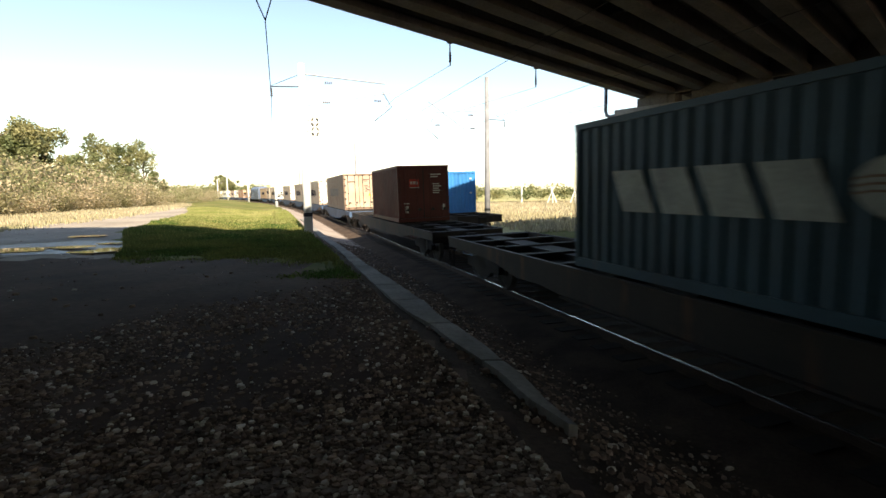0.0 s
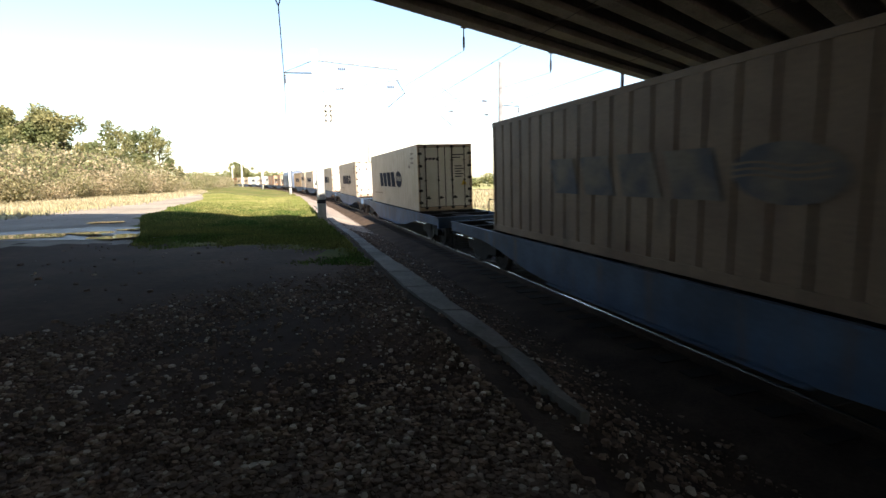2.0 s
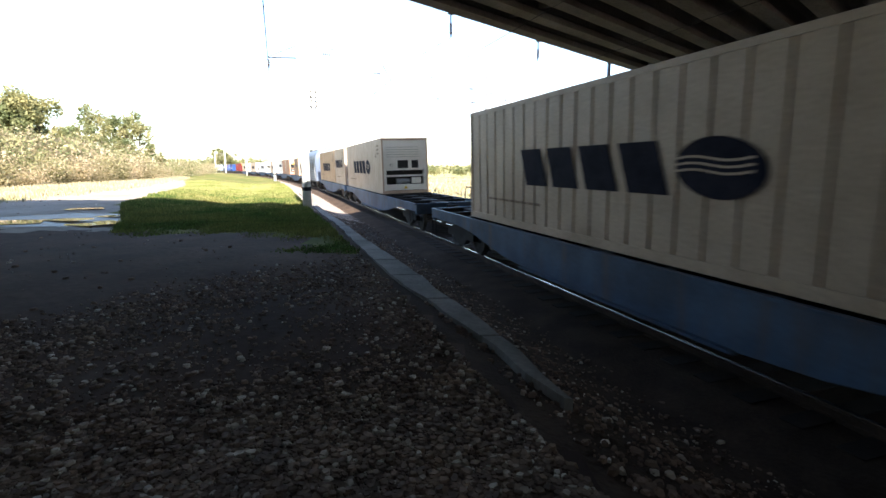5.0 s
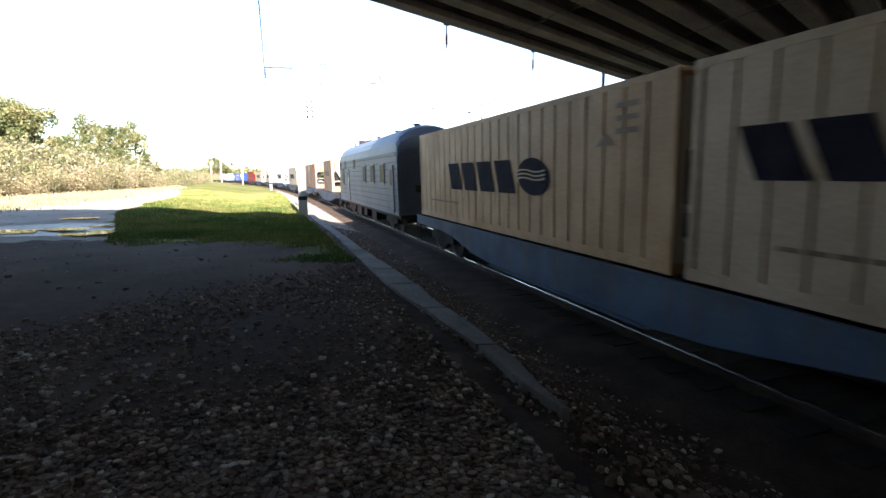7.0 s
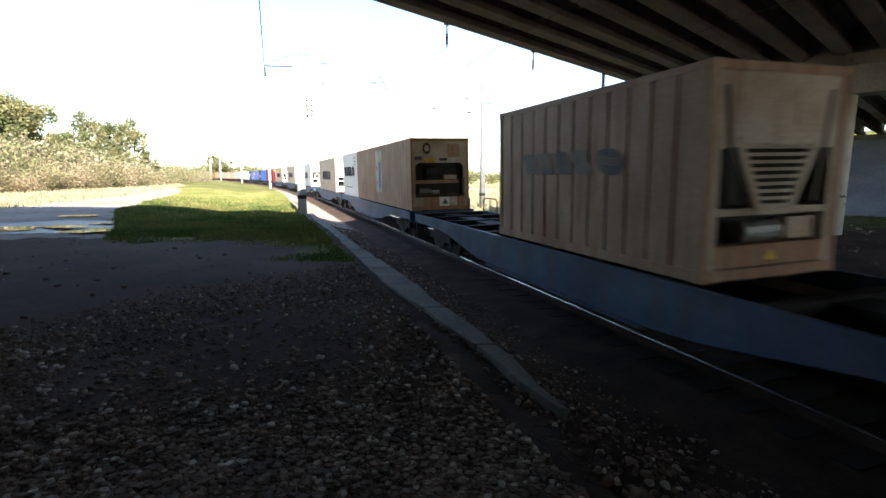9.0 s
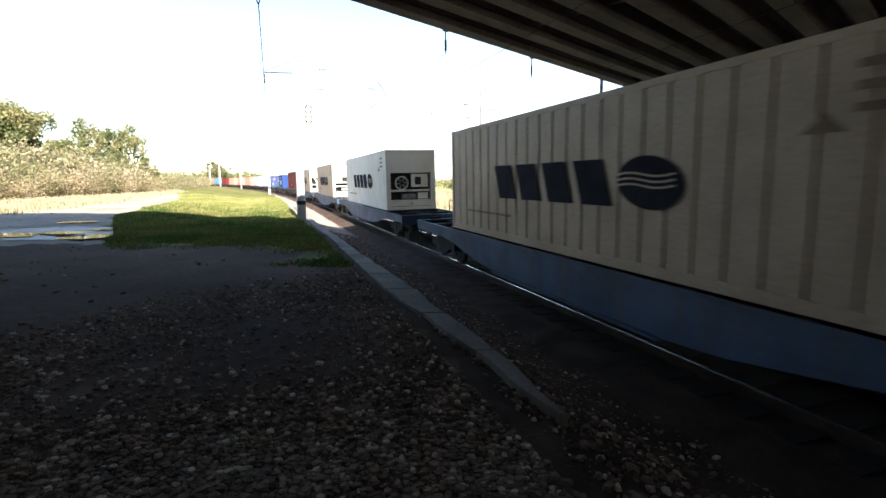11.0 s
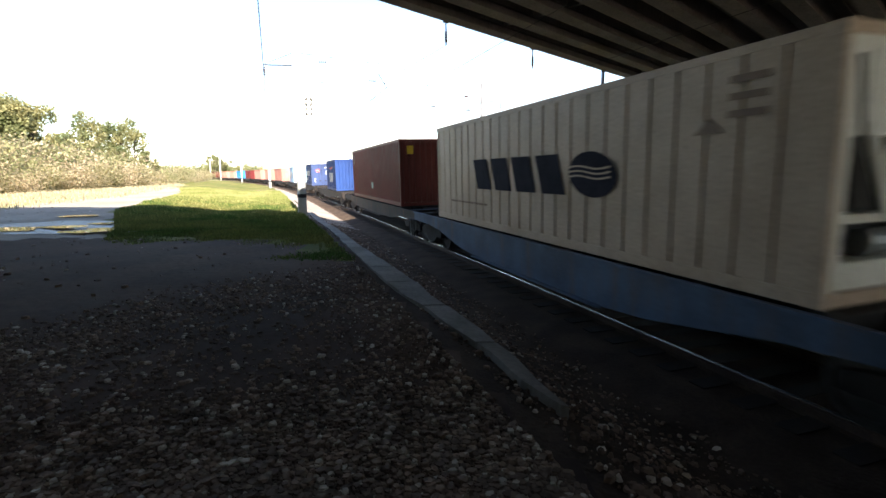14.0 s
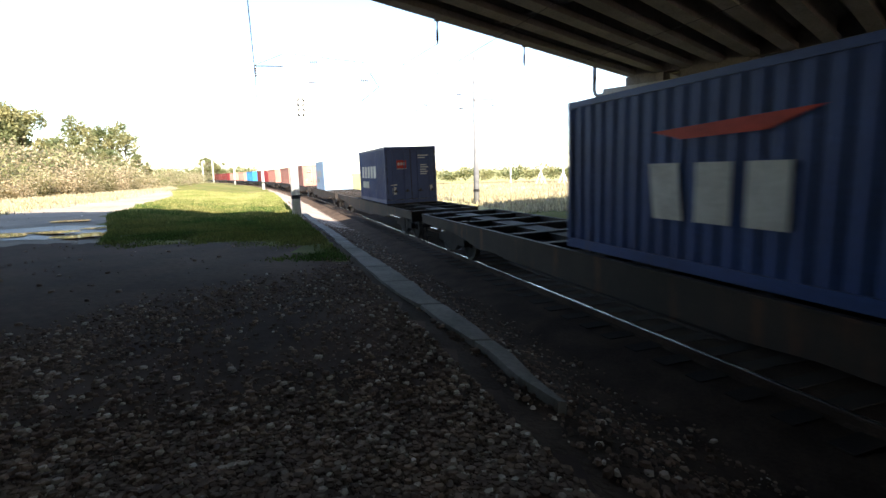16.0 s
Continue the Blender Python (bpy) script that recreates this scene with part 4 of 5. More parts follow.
def bogie(root, y):
    b = new("bogie")
    b.parent, b.location = root, (0, y, 0)
    for sx in (-1, 1):
        bm = bmesh.new()
        x = sx * 1.02
        for half in (-1, 1):
            loft(bm, [[(x - 0.08, half * a, z0), (x + 0.08, half * a, z0), (x + 0.08, half * a, z1), (x - 0.08, half * a, z1)] for a, z0, z1 in ((0.0, 0.2, 0.78), (0.35, 0.24, 0.78), (0.6, 0.42, 0.72), (1.1, 0.42, 0.62))])
        part("side_frame", bm, M_RUNGEAR, b)
        for dy in (-0.925, 0.925):
            bm = bmesh.new()
            n = 24
            xx = sx * 0.795
            loft(bm, [[(xx + d, dy + r * math.cos(t * 2 * math.pi / n), 0.475 + r * math.sin(t * 2 * math.pi / n)) for t in range(n)] for d, r in ((-0.065 * sx - 0.0, 0.505), (-0.04 * sx, 0.5), (-0.03 * sx, 0.475), (0.065 * sx, 0.47), (0.065 * sx, 0.4), (0.03 * sx, 0.38), (0.03 * sx, 0.15), (0.09 * sx, 0.12))])
            part("wheel", bm, M_WHEEL, b)
    for dy in (-0.925, 0.925):
        bm = bmesh.new()
        tube(bm, (-1.1, dy, 0.475), (1.1, dy, 0.475), 0.08)
        part("axle", bm, M_RUNGEAR, b)
    bm = bmesh.new()
    box(bm, -1.1, 1.1, -0.22, 0.22, 0.45, 0.8)
    part("bolster", bm, M_RUNGEAR, b)


def wagon(length, mat, label, rails=True, belly=0.78):
    """A container flat wagon, rail level at z = 0, its middle at the origin."""
    w = tagged(new("flat_wagon"), label, "flat wagon")
    L, top = length / 2 - 0.45, DECK_Z - RAIL_Z - 0.02
    for sx in (-1, 1):
        bm = bmesh.new()
        x = sx * 1.32
        rings = []
        for y, d in ((-L, 0.3), (-L + 2.6, 0.32), (-L + 3.6, 0.4), (-L + 4.6, 0.56), (-L + 5.6, belly - 0.07), (-L + 6.6, belly), (L - 6.6, belly), (L - 5.6, belly - 0.07), (L - 4.6, 0.56), (L - 3.6, 0.4), (L - 2.6, 0.32), (L, 0.3)):
            rings.append([(x - 0.03, y, top), (x + 0.03, y, top), (x + 0.03, y, top - d), (x - 0.03, y, top - d)])
        loft(bm, rings)
        part("side_sill", bm, mat, w)
        bm = bmesh.new()
        box(bm, min(x, x + sx * 0.12), max(x, x + sx * 0.12), -L + 6.6, L - 6.6, top - belly - 0.02, top - belly + 0.02)
        box(bm, min(x, x + sx * 0.08), max(x, x + sx * 0.08), -L, L, top - 0.03, top + 0.005)
        part("sill_flange", bm, mat, w)
    bm = bmesh.new()
    box(bm, -0.3, 0.3, -L, L, top - 0.42, top - 0.05)
    part("centre_sill", bm, M_RUNGEAR, w)
    for k in range(13):
        bm = bmesh.new()
        y = -L + 0.12 + k * (2 * L - 0.24) / 12
        box(bm, -1.29, 1.29, y - 0.1, y + 0.1, top - 0.2, top - 0.01)
        part("cross_member", bm, M_RUNGEAR, w)
    for y in (-6.1, -0.2, 0.2, 6.1):
        for sx in (-1, 1):
            bm = bmesh.new()
            box(bm, sx * 1.13 - 0.1, sx * 1.13 + 0.1, y - 0.1, y + 0.1, top - 0.05, top + 0.018)
            part("container_rest", bm, M_RUNGEAR, w)
    for sy in (-1, 1):
        bm = bmesh.new()
        box(bm, -1.35, 1.35, sy * L - 0.08, sy * L + 0.08, top - 0.4, top)
        part("end_beam", bm, mat, w)
        bm = bmesh.new()
        tube(bm, (0, sy * L, top - 0.25), (0, sy * (L + 0.3), top - 0.25), 0.12, 0.1)
        box(bm, -0.2, 0.2, sy * (L + 0.36) - 0.1, sy * (L + 0.36) + 0.1, top - 0.42, top - 0.08)
        part("coupler", bm, M_RUNGEAR, w)
        bm = bmesh.new()
        x = -1.42
        pipe(bm, [(x, sy * (L - 0.2), top - 0.3), (x, sy * (L - 0.2), top - 0.95), (x, sy * (L - 0.6), top - 0.95), (x, sy * (L - 0.6), top - 0.3)], 0.018)
        part("step", bm, M_RUNGEAR, w)
        bogie(w, sy * (L - 2.0))
        if rails:
            bm = bmesh.new()
            x = 1.3
            a, b = sy * (L - 0.25), sy * (L - 1.5)
            pipe(bm, [(x, a, top), (x, a, top + 0.38), (x, a + sy * -0.12, top + 0.5), (x, b + sy * 0.12, top + 0.5), (x, b, top + 0.38), (x, b, top)], 0.025)
            tube(bm, (x, (a + b) / 2, top), (x, (a + b) / 2, top + 0.5), 0.018)
            part("handrail", bm, M_DARKSTEEL, w)
    return w


def service_car(length):
    """A ribbed silver-grey crew and generator car."""
    w = tagged(new("service_car"), "silver-grey ribbed railway service car with arched roof", "railway car")
    L, W, z0, z1 = length / 2 - 0.35, 1.5, 0.95, 3.55
    prof = [(-W, z0), (W, z0), (W, z1)]
    for t in range(1, 12):
        a = t * math.pi / 12
        prof.append((W * math.cos(a) ** 1 if abs(math.cos(a)) > 1e-6 else 0.0, z1 + 1.15 * math.sin(a) ** 0.8))
    prof.append((-W, z1))
    bm = bmesh.new()
    loft(bm, [[(x, y, z if z < z1 else z1 + (z - z1) * f - (1 - f) * 0.3) for x, z in prof] for y, f in ((-L, 0.3), (-L + 0.1, 0.7), (-L + 0.3, 0.93), (-L + 0.6, 1), (L - 0.6, 1), (L - 0.3, 0.93), (L - 0.1, 0.7), (L, 0.3))])
    body = part("body", bm, M_SILVER, w)
    for sx in (-1, 1):
        for k in range(9):
            bm = bmesh.new()
            z = 1.2 + k * 0.28
            x = sx * W
            box(bm, min(x, x + sx * 0.022), max(x, x + sx * 0.022), -L + 0.05, L - 0.05, z, z + 0.035)
            part("rib", bm, M_SILVER, body)
            bm = bmesh.new()
            box(bm, min(x, x + sx * 0.004), max(x, x + sx * 0.004), -L + 0.05, L - 0.05, z - 0.022, z)
            part("seam", bm, M_BLACK, body)
        for y, a, b in ((-5.8, 0.85, 0.8), (-3.5, 0.85, 0.8), (-1.3, 0.75, 0.8), (6.8, 0.85, 1.0)):
            bm = bmesh.new()
            x = sx * (W + 0.005)
            box(bm, min(x, x + sx * 0.035), max(x, x + sx * 0.035), y - a / 2 - 0.06, y + a / 2 + 0.06, 3.1 - b - 0.06, 3.16)
            win = part("window", bm, M_SILVER, w)
            bm = bmesh.new()
            box(bm, min(x, x + sx * 0.04), max(x, x + sx * 0.04), y - a / 2, y + a / 2, 3.1 - b, 3.1)
            part("pane", bm, M_GLASS, win)
        for y in (-7.6, 4.5):
            bm = bmesh.new()
            x = sx * (W + 0.004)
            box(bm, min(x, x + sx * 0.04), max(x, x + sx * 0.04), y - 0.38, y + 0.38, 1.05, 3.05)
            door = part("door", bm, M_SILVER, w)
            bm = bmesh.new()
            box(bm, min(x, x + sx * 0.045), max(x, x + sx * 0.045), y - 0.2, y + 0.2, 2.2, 2.85)
            part("pane", bm, M_GLASS, door)
            bm = bmesh.new()
            tube(bm, (x + sx * 0.07, y - 0.48, 1.2), (x + sx * 0.07, y - 0.48, 2.6), 0.018)
            part("grab_rail", bm, M_LOGO_WHITE, door)
        bm = bmesh.new()
        box(bm, min(sx * W, sx * (W + 0.03)), max(sx * W, sx * (W + 0.03)), -L + 0.3, L - 0.3, z1 - 0.02, z1 + 0.03)
        part("cornice", bm, M_SILVER, body)
        for y, a in ((2.0, 0.35), (5.55, 0.3), (7.85, 0.42)):
            for k in range(6):
                bm = bmesh.new()
                x = sx * (W + 0.003)
                box(bm, min(x, x + sx * 0.035), max(x, x + sx * 0.035), y - a, y + a, 3.05 + k * 0.09, 3.1 + k * 0.09)
                part("louvre", bm, M_RUNGEAR, w)
    for k in range(12):
        bm = bmesh.new()
        z = 1.05 + k * 0.24
        for sy in (-1, 1):
            box(bm, -W + 0.08, W - 0.08, sy * L - 0.015, sy * L + 0.015, z, z + 0.03)
        part("end_rib", bm, M_SILVER, body)
    for sy in (-1, 1):
        bm = bmesh.new()
        box(bm, -0.42, 0.42, sy * L - 0.03, sy * L + 0.03, 1.0, 3.0)
        part("end_door", bm, M_RUNGEAR, w)
        bm = bmesh.new()
        box(bm, -0.75, 0.75, sy * L - 0.14, sy * L + 0.14, 1.9, 2.2)
        part("end_bracket", bm, M_DARKSTEEL, w)
        bm = bmesh.new()
        for z in (1.2, 1.6, 2.0, 2.4, 2.8, 3.2):
            tube(bm, (0.9, sy * (L + 0.08), z), (1.25, sy * (L + 0.08), z), 0.015)
        for x in (0.9, 1.25):
            tube(bm, (x, sy * (L + 0.08), 1.0), (x, sy * (L + 0.08), 3.5), 0.015)
        part("ladder", bm, M_LOGO_WHITE, w)
        bm = bmesh.new()
        tube(bm, (0, sy * (L - 0.2), 0.95), (0, sy * (L + 0.35), 0.95), 0.12)
        part("coupler", bm, M_RUNGEAR, w)
        bogie(w, sy * (L - 3.0))
    bm = bmesh.new()
    box(bm, -1.4, 1.4, -L, L, 0.8, 0.97)
    part("underframe", bm, M_RUNGEAR, w)
    for y, a in ((-2.2, 1.2), (0.3, 0.9), (2.4, 1.5)):
        bm = bmesh.new()
        box(bm, -1.25, 1.25, y - a / 2, y + a / 2, 0.3, 0.82)
        part("equipment_box", bm, M_RUNGEAR, w)
    for y, r in ((-6.5, 0.22), (-3.0, 0.2), (1.5, 0.2), (4.4, 0.25)):
        bm = bmesh.new()
        tube(bm, (0, y, 4.55), (0, y, 4.81), 0.1)
        tube(bm, (0, y, 4.81), (0, y, 4.89), r, r * 0.6, 12)
        part("roof_vent", bm, M_DARKSTEEL, w)
    bm = bmesh.new()
    pipe(bm, [(-0.5, 7.1, 4.3), (-0.5, 7.1, 4.73), (-0.5, 6.95, 4.93), (-0.4, 6.5, 4.97), (-0.2, 5.6, 4.9)], 0.05, 8)
    box(bm, -0.5, 0.4, 4.6, 5.7, 4.5, 4.86)
    box(bm, -0.3, 0.3, 4.2, 4.6, 4.5, 4.78)
    part("exhaust", bm, M_DARKSTEEL, w)
    return w


MOVERS = []          # thing, place at the start, half length, height, side of the line, speed


def ride(ob, centre, half, z, off=0.0, speed=None):
    MOVERS.append((ob, centre, half, z, off, SPEED if speed is None else speed))
    ob.matrix_basis = on_track(centre, half, off, z)
    return ob


HC, STD = 2.82, 2.55
L40, L20 = 12.19, 6.06
blue_wagon = wagon(19.6, M_WAGON_BLUE, "dirty blue container flat wagon with fish-bellied sills")
dark_wagon = wagon(19.6, M_WAGON_DARK, "dark brown empty-decked skeletal container wagon", rails=False, belly=0.6)
first = {"blue": blue_wagon, "dark": dark_wagon}


def add_wagon(kind, centre):
    w = first.pop(kind, None)
    if w is None:
        w = copy_thing({"blue": blue_wagon, "dark": dark_wagon}[kind], Matrix())
    w["group"] = "wagons of the container train"
    ride(w, centre, 7.0, RAIL_Z)


for c in (33.65, 54.06, 74.15, 94.03, 114.9, 135.2, 175.2, 194.8, 214.6, 235.7, 255.7, 275.7):
    add_wagon("blue", c)
for c in (-7.2, 13.4, 292.9, 313.0, 333.2, 353.6, 373.8, 394.0, 414.2, 434.4, 454.6, 474.8, 495.0, 515.2, 535.4, 555.6):
    add_wagon("dark", c)
ride(service_car(17.9), 155.45, 7.0, RAIL_Z)

FIRST_DOORS = container(L40, HC, "cream", "cream refrigerated container with dark slanted mark and white doors", "doors")
TABLE = [
    (-10.65, L20, STD, "teal", "dark teal corrugated container with pale slanted mark", "wall", "dry", "pale"),
    (9.49, L20, STD, "brown", "oxide brown corrugated container with closed doors", "doors", "dry", ""),
    (27.56, L40, HC, "weathered", "weathered cream refrigerated container with faded mark", "doors", "reefer", "faded"),
    (112.27, L40, HC, "cream", "cream refrigerated container with dark slanted mark", "box", "reefer", "bars"),
    (125.95, L20, HC, "cream", "dingy cream container with rusty machinery end", "arch", "reefer", "bars"),
    (132.29, L40, HC, "tan", "rust-stained cream refrigerated container with dark mark", "fan", "reefer", "bars"),
    (171.55, L20, HC, "cream_rusty", "badly rusted cream container with vee-shaped grille", "vee", "reefer", "faded"),
    (185.6, L40, HC, "rust_brown", "rust-orange refrigerated container with faded panel and dirty machinery end", "arch", "reefer", "panel"),
    (197.9, L20, HC, "white", "white refrigerated container with dark slanted mark", "box", "reefer", "bars"),
    (208.47, L40, HC, "cream", "cream refrigerated container with machinery end", "box", "reefer", "bars"),
    (229.6, L40, HC, "white", "white refrigerated container with dark slanted mark", "fan", "reefer", "bars"),
    (249.64, L40, HC, "cream", "cream refrigerated container with square machinery openings", "box", "reefer", "bars"),
    (269.6, L40, HC, "cream", "cream refrigerated container with round fan and vee frame", "veefan", "reefer", "bars"),
    (286.84, L40, HC, "red", "dark red corrugated high container", "wall", "dry", "stickers"),
    (307.79, L20, STD, "blue", "deep blue corrugated container with white mark", "wall", "dry", "three_bars"),
    (328.24, L20, STD, "navy", "navy corrugated container with white mark and doors", "doors", "dry", "white_bars"),
    (351.0, L20, STD, "paleblue", "pale blue corrugated container on the far wagons", "wall", "dry", "white_bars"),
    (370.2, L40, STD, "pink", "pinkish, glare-paled red corrugated container on the far wagons", "doors", "dry", ""),
    (388.2, L40, STD, "pink", "pinkish, glare-paled red corrugated container on the far wagons", "wall", "dry", ""),
    (409.2, L40, STD, "pink", "pinkish, glare-paled red corrugated container on the far wagons", "wall", "dry", ""),
    (429.7, L40, STD, "red", "red corrugated container on the far wagons", "wall", "dry", ""),
    (451.2, L40, STD, "brightblue", "bright blue corrugated container on the far wagons", "wall", "dry", ""),
    (469.7, L40, STD, "pink", "pinkish, glare-paled red corrugated container on the far wagons", "wall", "dry", ""),
    (489.7, L40, STD, "pink", "pinkish, glare-paled red corrugated container on the far wagons", "wall", "dry", ""),
    (510.2, L40, STD, "red", "red corrugated container on the far wagons", "wall", "dry", ""),
    (530.2, L40, STD, "brown", "brown corrugated container on the far wagons", "wall", "dry", ""),
]
ride(FIRST_DOORS, 47.97 + L40 / 2, L40 / 2, DECK_Z)
FIRST_DOORS["group"] = "containers of the train"
for f in (68.06, 87.94):
    ride(copy_thing(FIRST_DOORS, Matrix()), f + L40 / 2, L40 / 2, DECK_Z)
for f, length, h, paint, label, end, side, mark in TABLE:
    c = container(length, h, paint, label, end, side, mark)
    c["group"] = "containers of the train"
    ride(c, f + length / 2, length / 2, DECK_Z)
# the tail of a train that leaves on the other track
for f, paint, length in ((16.6, "brightblue", L20), (25.0, "brown", L20), (36.5, "brown", L20), (44.0, "brightblue", L20)):
    c = container(length, STD, paint, {"brightblue": "bright blue corrugated container leaving on the far track", "brown": "brown corrugated container leaving on the far track"}[paint], "wall", "dry", "")
    ride(c, f + length / 2, length / 2, DECK_Z, 4.3, -18.0)
for s in (22.5, 42.5):
    w = copy_thing(dark_wagon, Matrix())
    ride(w, s, 7.0, RAIL_Z, 4.3, -18.0)


# ---- masts and wires ----
ARM_Z, CONTACT_Z, MESSENGER_Z = 8.6, 6.5, 7.9


def mast(s, off, side, ground_level, top=9.4, skin=None):
    """A catenary mast; side is +1 when the track lies to its right."""
    m = tagged(new("catenary_mast"), "pale concrete catenary mast with bracket and insulators", "catenary mast", group="catenary masts")
    p = along(s, off, ground_level)
    m.matrix_basis = pose(p.x, p.y, p.z, 0, 0, heading(s))
    zt = top - ground_level
    a = ARM_Z - ground_level
    bm = bmesh.new()
    n = 14
    loft(bm, [[(r * math.cos(t * 2 * math.pi / n), r * math.sin(t * 2 * math.pi / n), z) for t in range(n)] for z, r in ((-0.6, 0.235), (3.0, 0.21), (zt, 0.15))])
    part("pole", bm, skin or M_WHITE_CONC, m, smooth=True)
    bm = bmesh.new()
    n = 14
    loft(bm, [[(r * math.cos(t * 2 * math.pi / n), r * math.sin(t * 2 * math.pi / n), z) for t in range(n)] for z, r in ((0.95, 0.238), (1.15, 0.236))])
    part("black_band", bm, M_BLACK, m)
    reach = side * (abs(off if side > 0 else off - 4.3) - 0.2)
    bm = bmesh.new()
    tube(bm, (0, 0, a + 0.3), (reach * 0.93, 0, a + 0.02), 0.035)
    part("bracket", bm, M_STEEL, m)
    bm = bmesh.new()
    tube(bm, (0, 0, a - (1.3 if side > 0 else 2.4)), (reach * 0.98, 0, a + (-0.45 if side > 0 else 0.8)), 0.025)
    part("strut", bm, M_STEEL, m)
    bm = bmesh.new()
    pipe(bm, [(reach * 0.9, 0, a - 0.45), (reach, 0, a - 1.2), (reach * 0.8, 0.1, CONTACT_Z - ground_level + 0.15)], 0.026)
    part("registration_arm", bm, M_DARKSTEEL, m)
    for x, z in ((reach * 0.25, a - 0.09), (reach * 0.22, a - 1.08), (reach * 0.8, a - 0.9)):
        bm = bmesh.new()
        for i in range(4):
            tube(bm, (x + 0.1 * i * side, 0, z), (x + 0.1 * i * side + 0.05, 0, z), 0.075, 0.05, 10)
        part("insulator", bm, M_INSUL, m)
    bm = bmesh.new()
    tube(bm, (0, 0, a - 0.35), (-side * 1.55, 0, a - 0.4), 0.03)
    tube(bm, (0, 0, a + 0.3), (-side * 1.5, 0, a - 0.36), 0.014)
    part("feeder_arm", bm, M_DARKSTEEL, m)
    bm = bmesh.new()
    for i in range(4):
        tube(bm, (-side * 1.5, 0, a - 0.5 - i * 0.11), (-side * 1.5, 0, a - 0.57 - i * 0.11), 0.07, 0.04, 10)
    part("feeder_insulator", bm, M_INSUL, m)
    return m


MASTS = (14.7, 73.0, 141.0, 199.0, 229.0)
for s in MASTS:
    mast(s, -4.88, 1, PLATEAU - 0.45)
for s in (23.5, 78.0, 140.0):
    mast(s, 9.35, -1, RIGHT_Z, 11.4, M_POLE)
# a plain pole farther out in the field
bm = bmesh.new()
tube(bm, (0, 0, -0.2), (0, 0, 4.6), 0.16, 0.13, 10)
pole = part("field_pole", bm, M_WHITE_CONC)
pole.location = (15.2, 92.0, RIGHT_Z)
tagged(pole, "short pale concrete pole in the dry field", "pole")

# two-lamp signal on the nearest mast
signal = tagged(new("railway_signal"), "white two-lamp railway signal with hooded rings", "railway signal")
p = along(14.4, -4.33, 5.75)
signal.matrix_basis = pose(p.x, p.y, p.z, 0, 0, 8)
bm = bmesh.new()
box(bm, -0.26, 0.26, 0.0, 0.08, 0.0, 1.05)
bmesh.ops.bevel(bm, geom=bm.edges[:], offset=0.03, segments=2)
part("board", bm, PAINT["white"], signal)
for z in (0.28, 0.76):
    for q in range(4):
        bm = bmesh.new()
        for t in range(4):
            a = q * math.pi / 2 + math.pi / 4 - 0.42 + t * 0.21
            b = a + 0.21
            loft(bm, [[(r * math.cos(c), d, z + r * math.sin(c)) for r, d in ((0.16, -0.12), (0.2, -0.12), (0.2, 0.0), (0.16, 0.0))] for c in (a, b)])
        part("hood", bm, M_STEEL, signal)
    bm = bmesh.new()
    tube(bm, (0, -0.02, z), (0, 0.0, z), 0.1, None, 16)
    part("lens", bm, PAINT["white"], signal)
bm = bmesh.new()
tube(bm, (-0.5, 0.1, 0.25), (0, 0.1, 0.25), 0.03)
tube(bm, (-0.5, 0.1, 0.8), (0, 0.1, 0.8), 0.03)
part("bracket", bm, M_STEEL, signal)


def wire(name, pts, r, label):
    bm = bmesh.new()
    pipe(bm, pts, r, 5)
    return tagged(part(name, bm, M_WIRE), label, "wire", group="overhead wires")


def span(s0, s1, off, z, sag, n=8):
    return [along(s0 + (s1 - s0) * k / n, off, z - 4 * sag * (k / n) * (1 - k / n)) for k in range(n + 1)]


for off, hx, first_mast in ((0.0, 14.1, 14.7), (4.3, 9.1, 23.5)):
    stops = [first_mast, 70.0, 138.0, 200.0, 260.0]
    hang = bridge.matrix_basis @ Vector((hx, -0.12, gz(hx) - 0.75))
    pts = [hang]
    for a, b in zip(stops, stops[1:]):
        pts += span(a, b, off, MESSENGER_Z, 0.7)
    wire("messenger_wire", pts, 0.007, "thin dark messenger wire above the track")
    wire("contact_wire", [along(s, off + 0.2 * math.sin(s * 0.05), CONTACT_Z) for s in range(-40, 261, 12)], 0.007, "thin dark contact wire above the track")
    for a, b in zip(stops, stops[1:]):
        for k in range(1, 8):
            s = a + (b - a) * k / 8
            top = MESSENGER_Z - 4 * 0.7 * (k / 8) * (1 - k / 8)
            wire("dropper", [along(s, off, top), along(s, off + 0.2 * math.sin(s * 0.05), CONTACT_Z)], 0.005, "thin dropper wire between the two wires")
hook = bridge.matrix_basis @ Vector((21.0, -0.1, gz(21.0)))
tip = along(14.7, -6.4, ARM_Z - 0.9)
tie = hook + (tip - hook) * 0.18
pts = [hook + Vector((-0.35, 0, 0.1)), tie]
wire("feeder_tie", pts, 0.02, "dark insulated tie at the bridge edge")
wire("feeder_tie", [hook + Vector((0.35, 0, 0.1)), tie], 0.02, "dark insulated tie at the bridge edge")
pts = [tie, tip]
for a, b in zip(MASTS, MASTS[1:]):
    pts += span(a, b, -6.4, ARM_Z - 0.9, 0.9)
wire("feeder_wire", pts, 0.017, "feeder wire along the masts")
hook = bridge.matrix_basis @ Vector((3.4, -0.12, gz(3.4) - 0.75))
wire("feeder_wire", [hook, along(23.5, 10.4, ARM_Z - 0.9)] + span(23.5, 78, 10.4, ARM_Z - 0.9, 0.9), 0.007, "feeder wire along the masts")


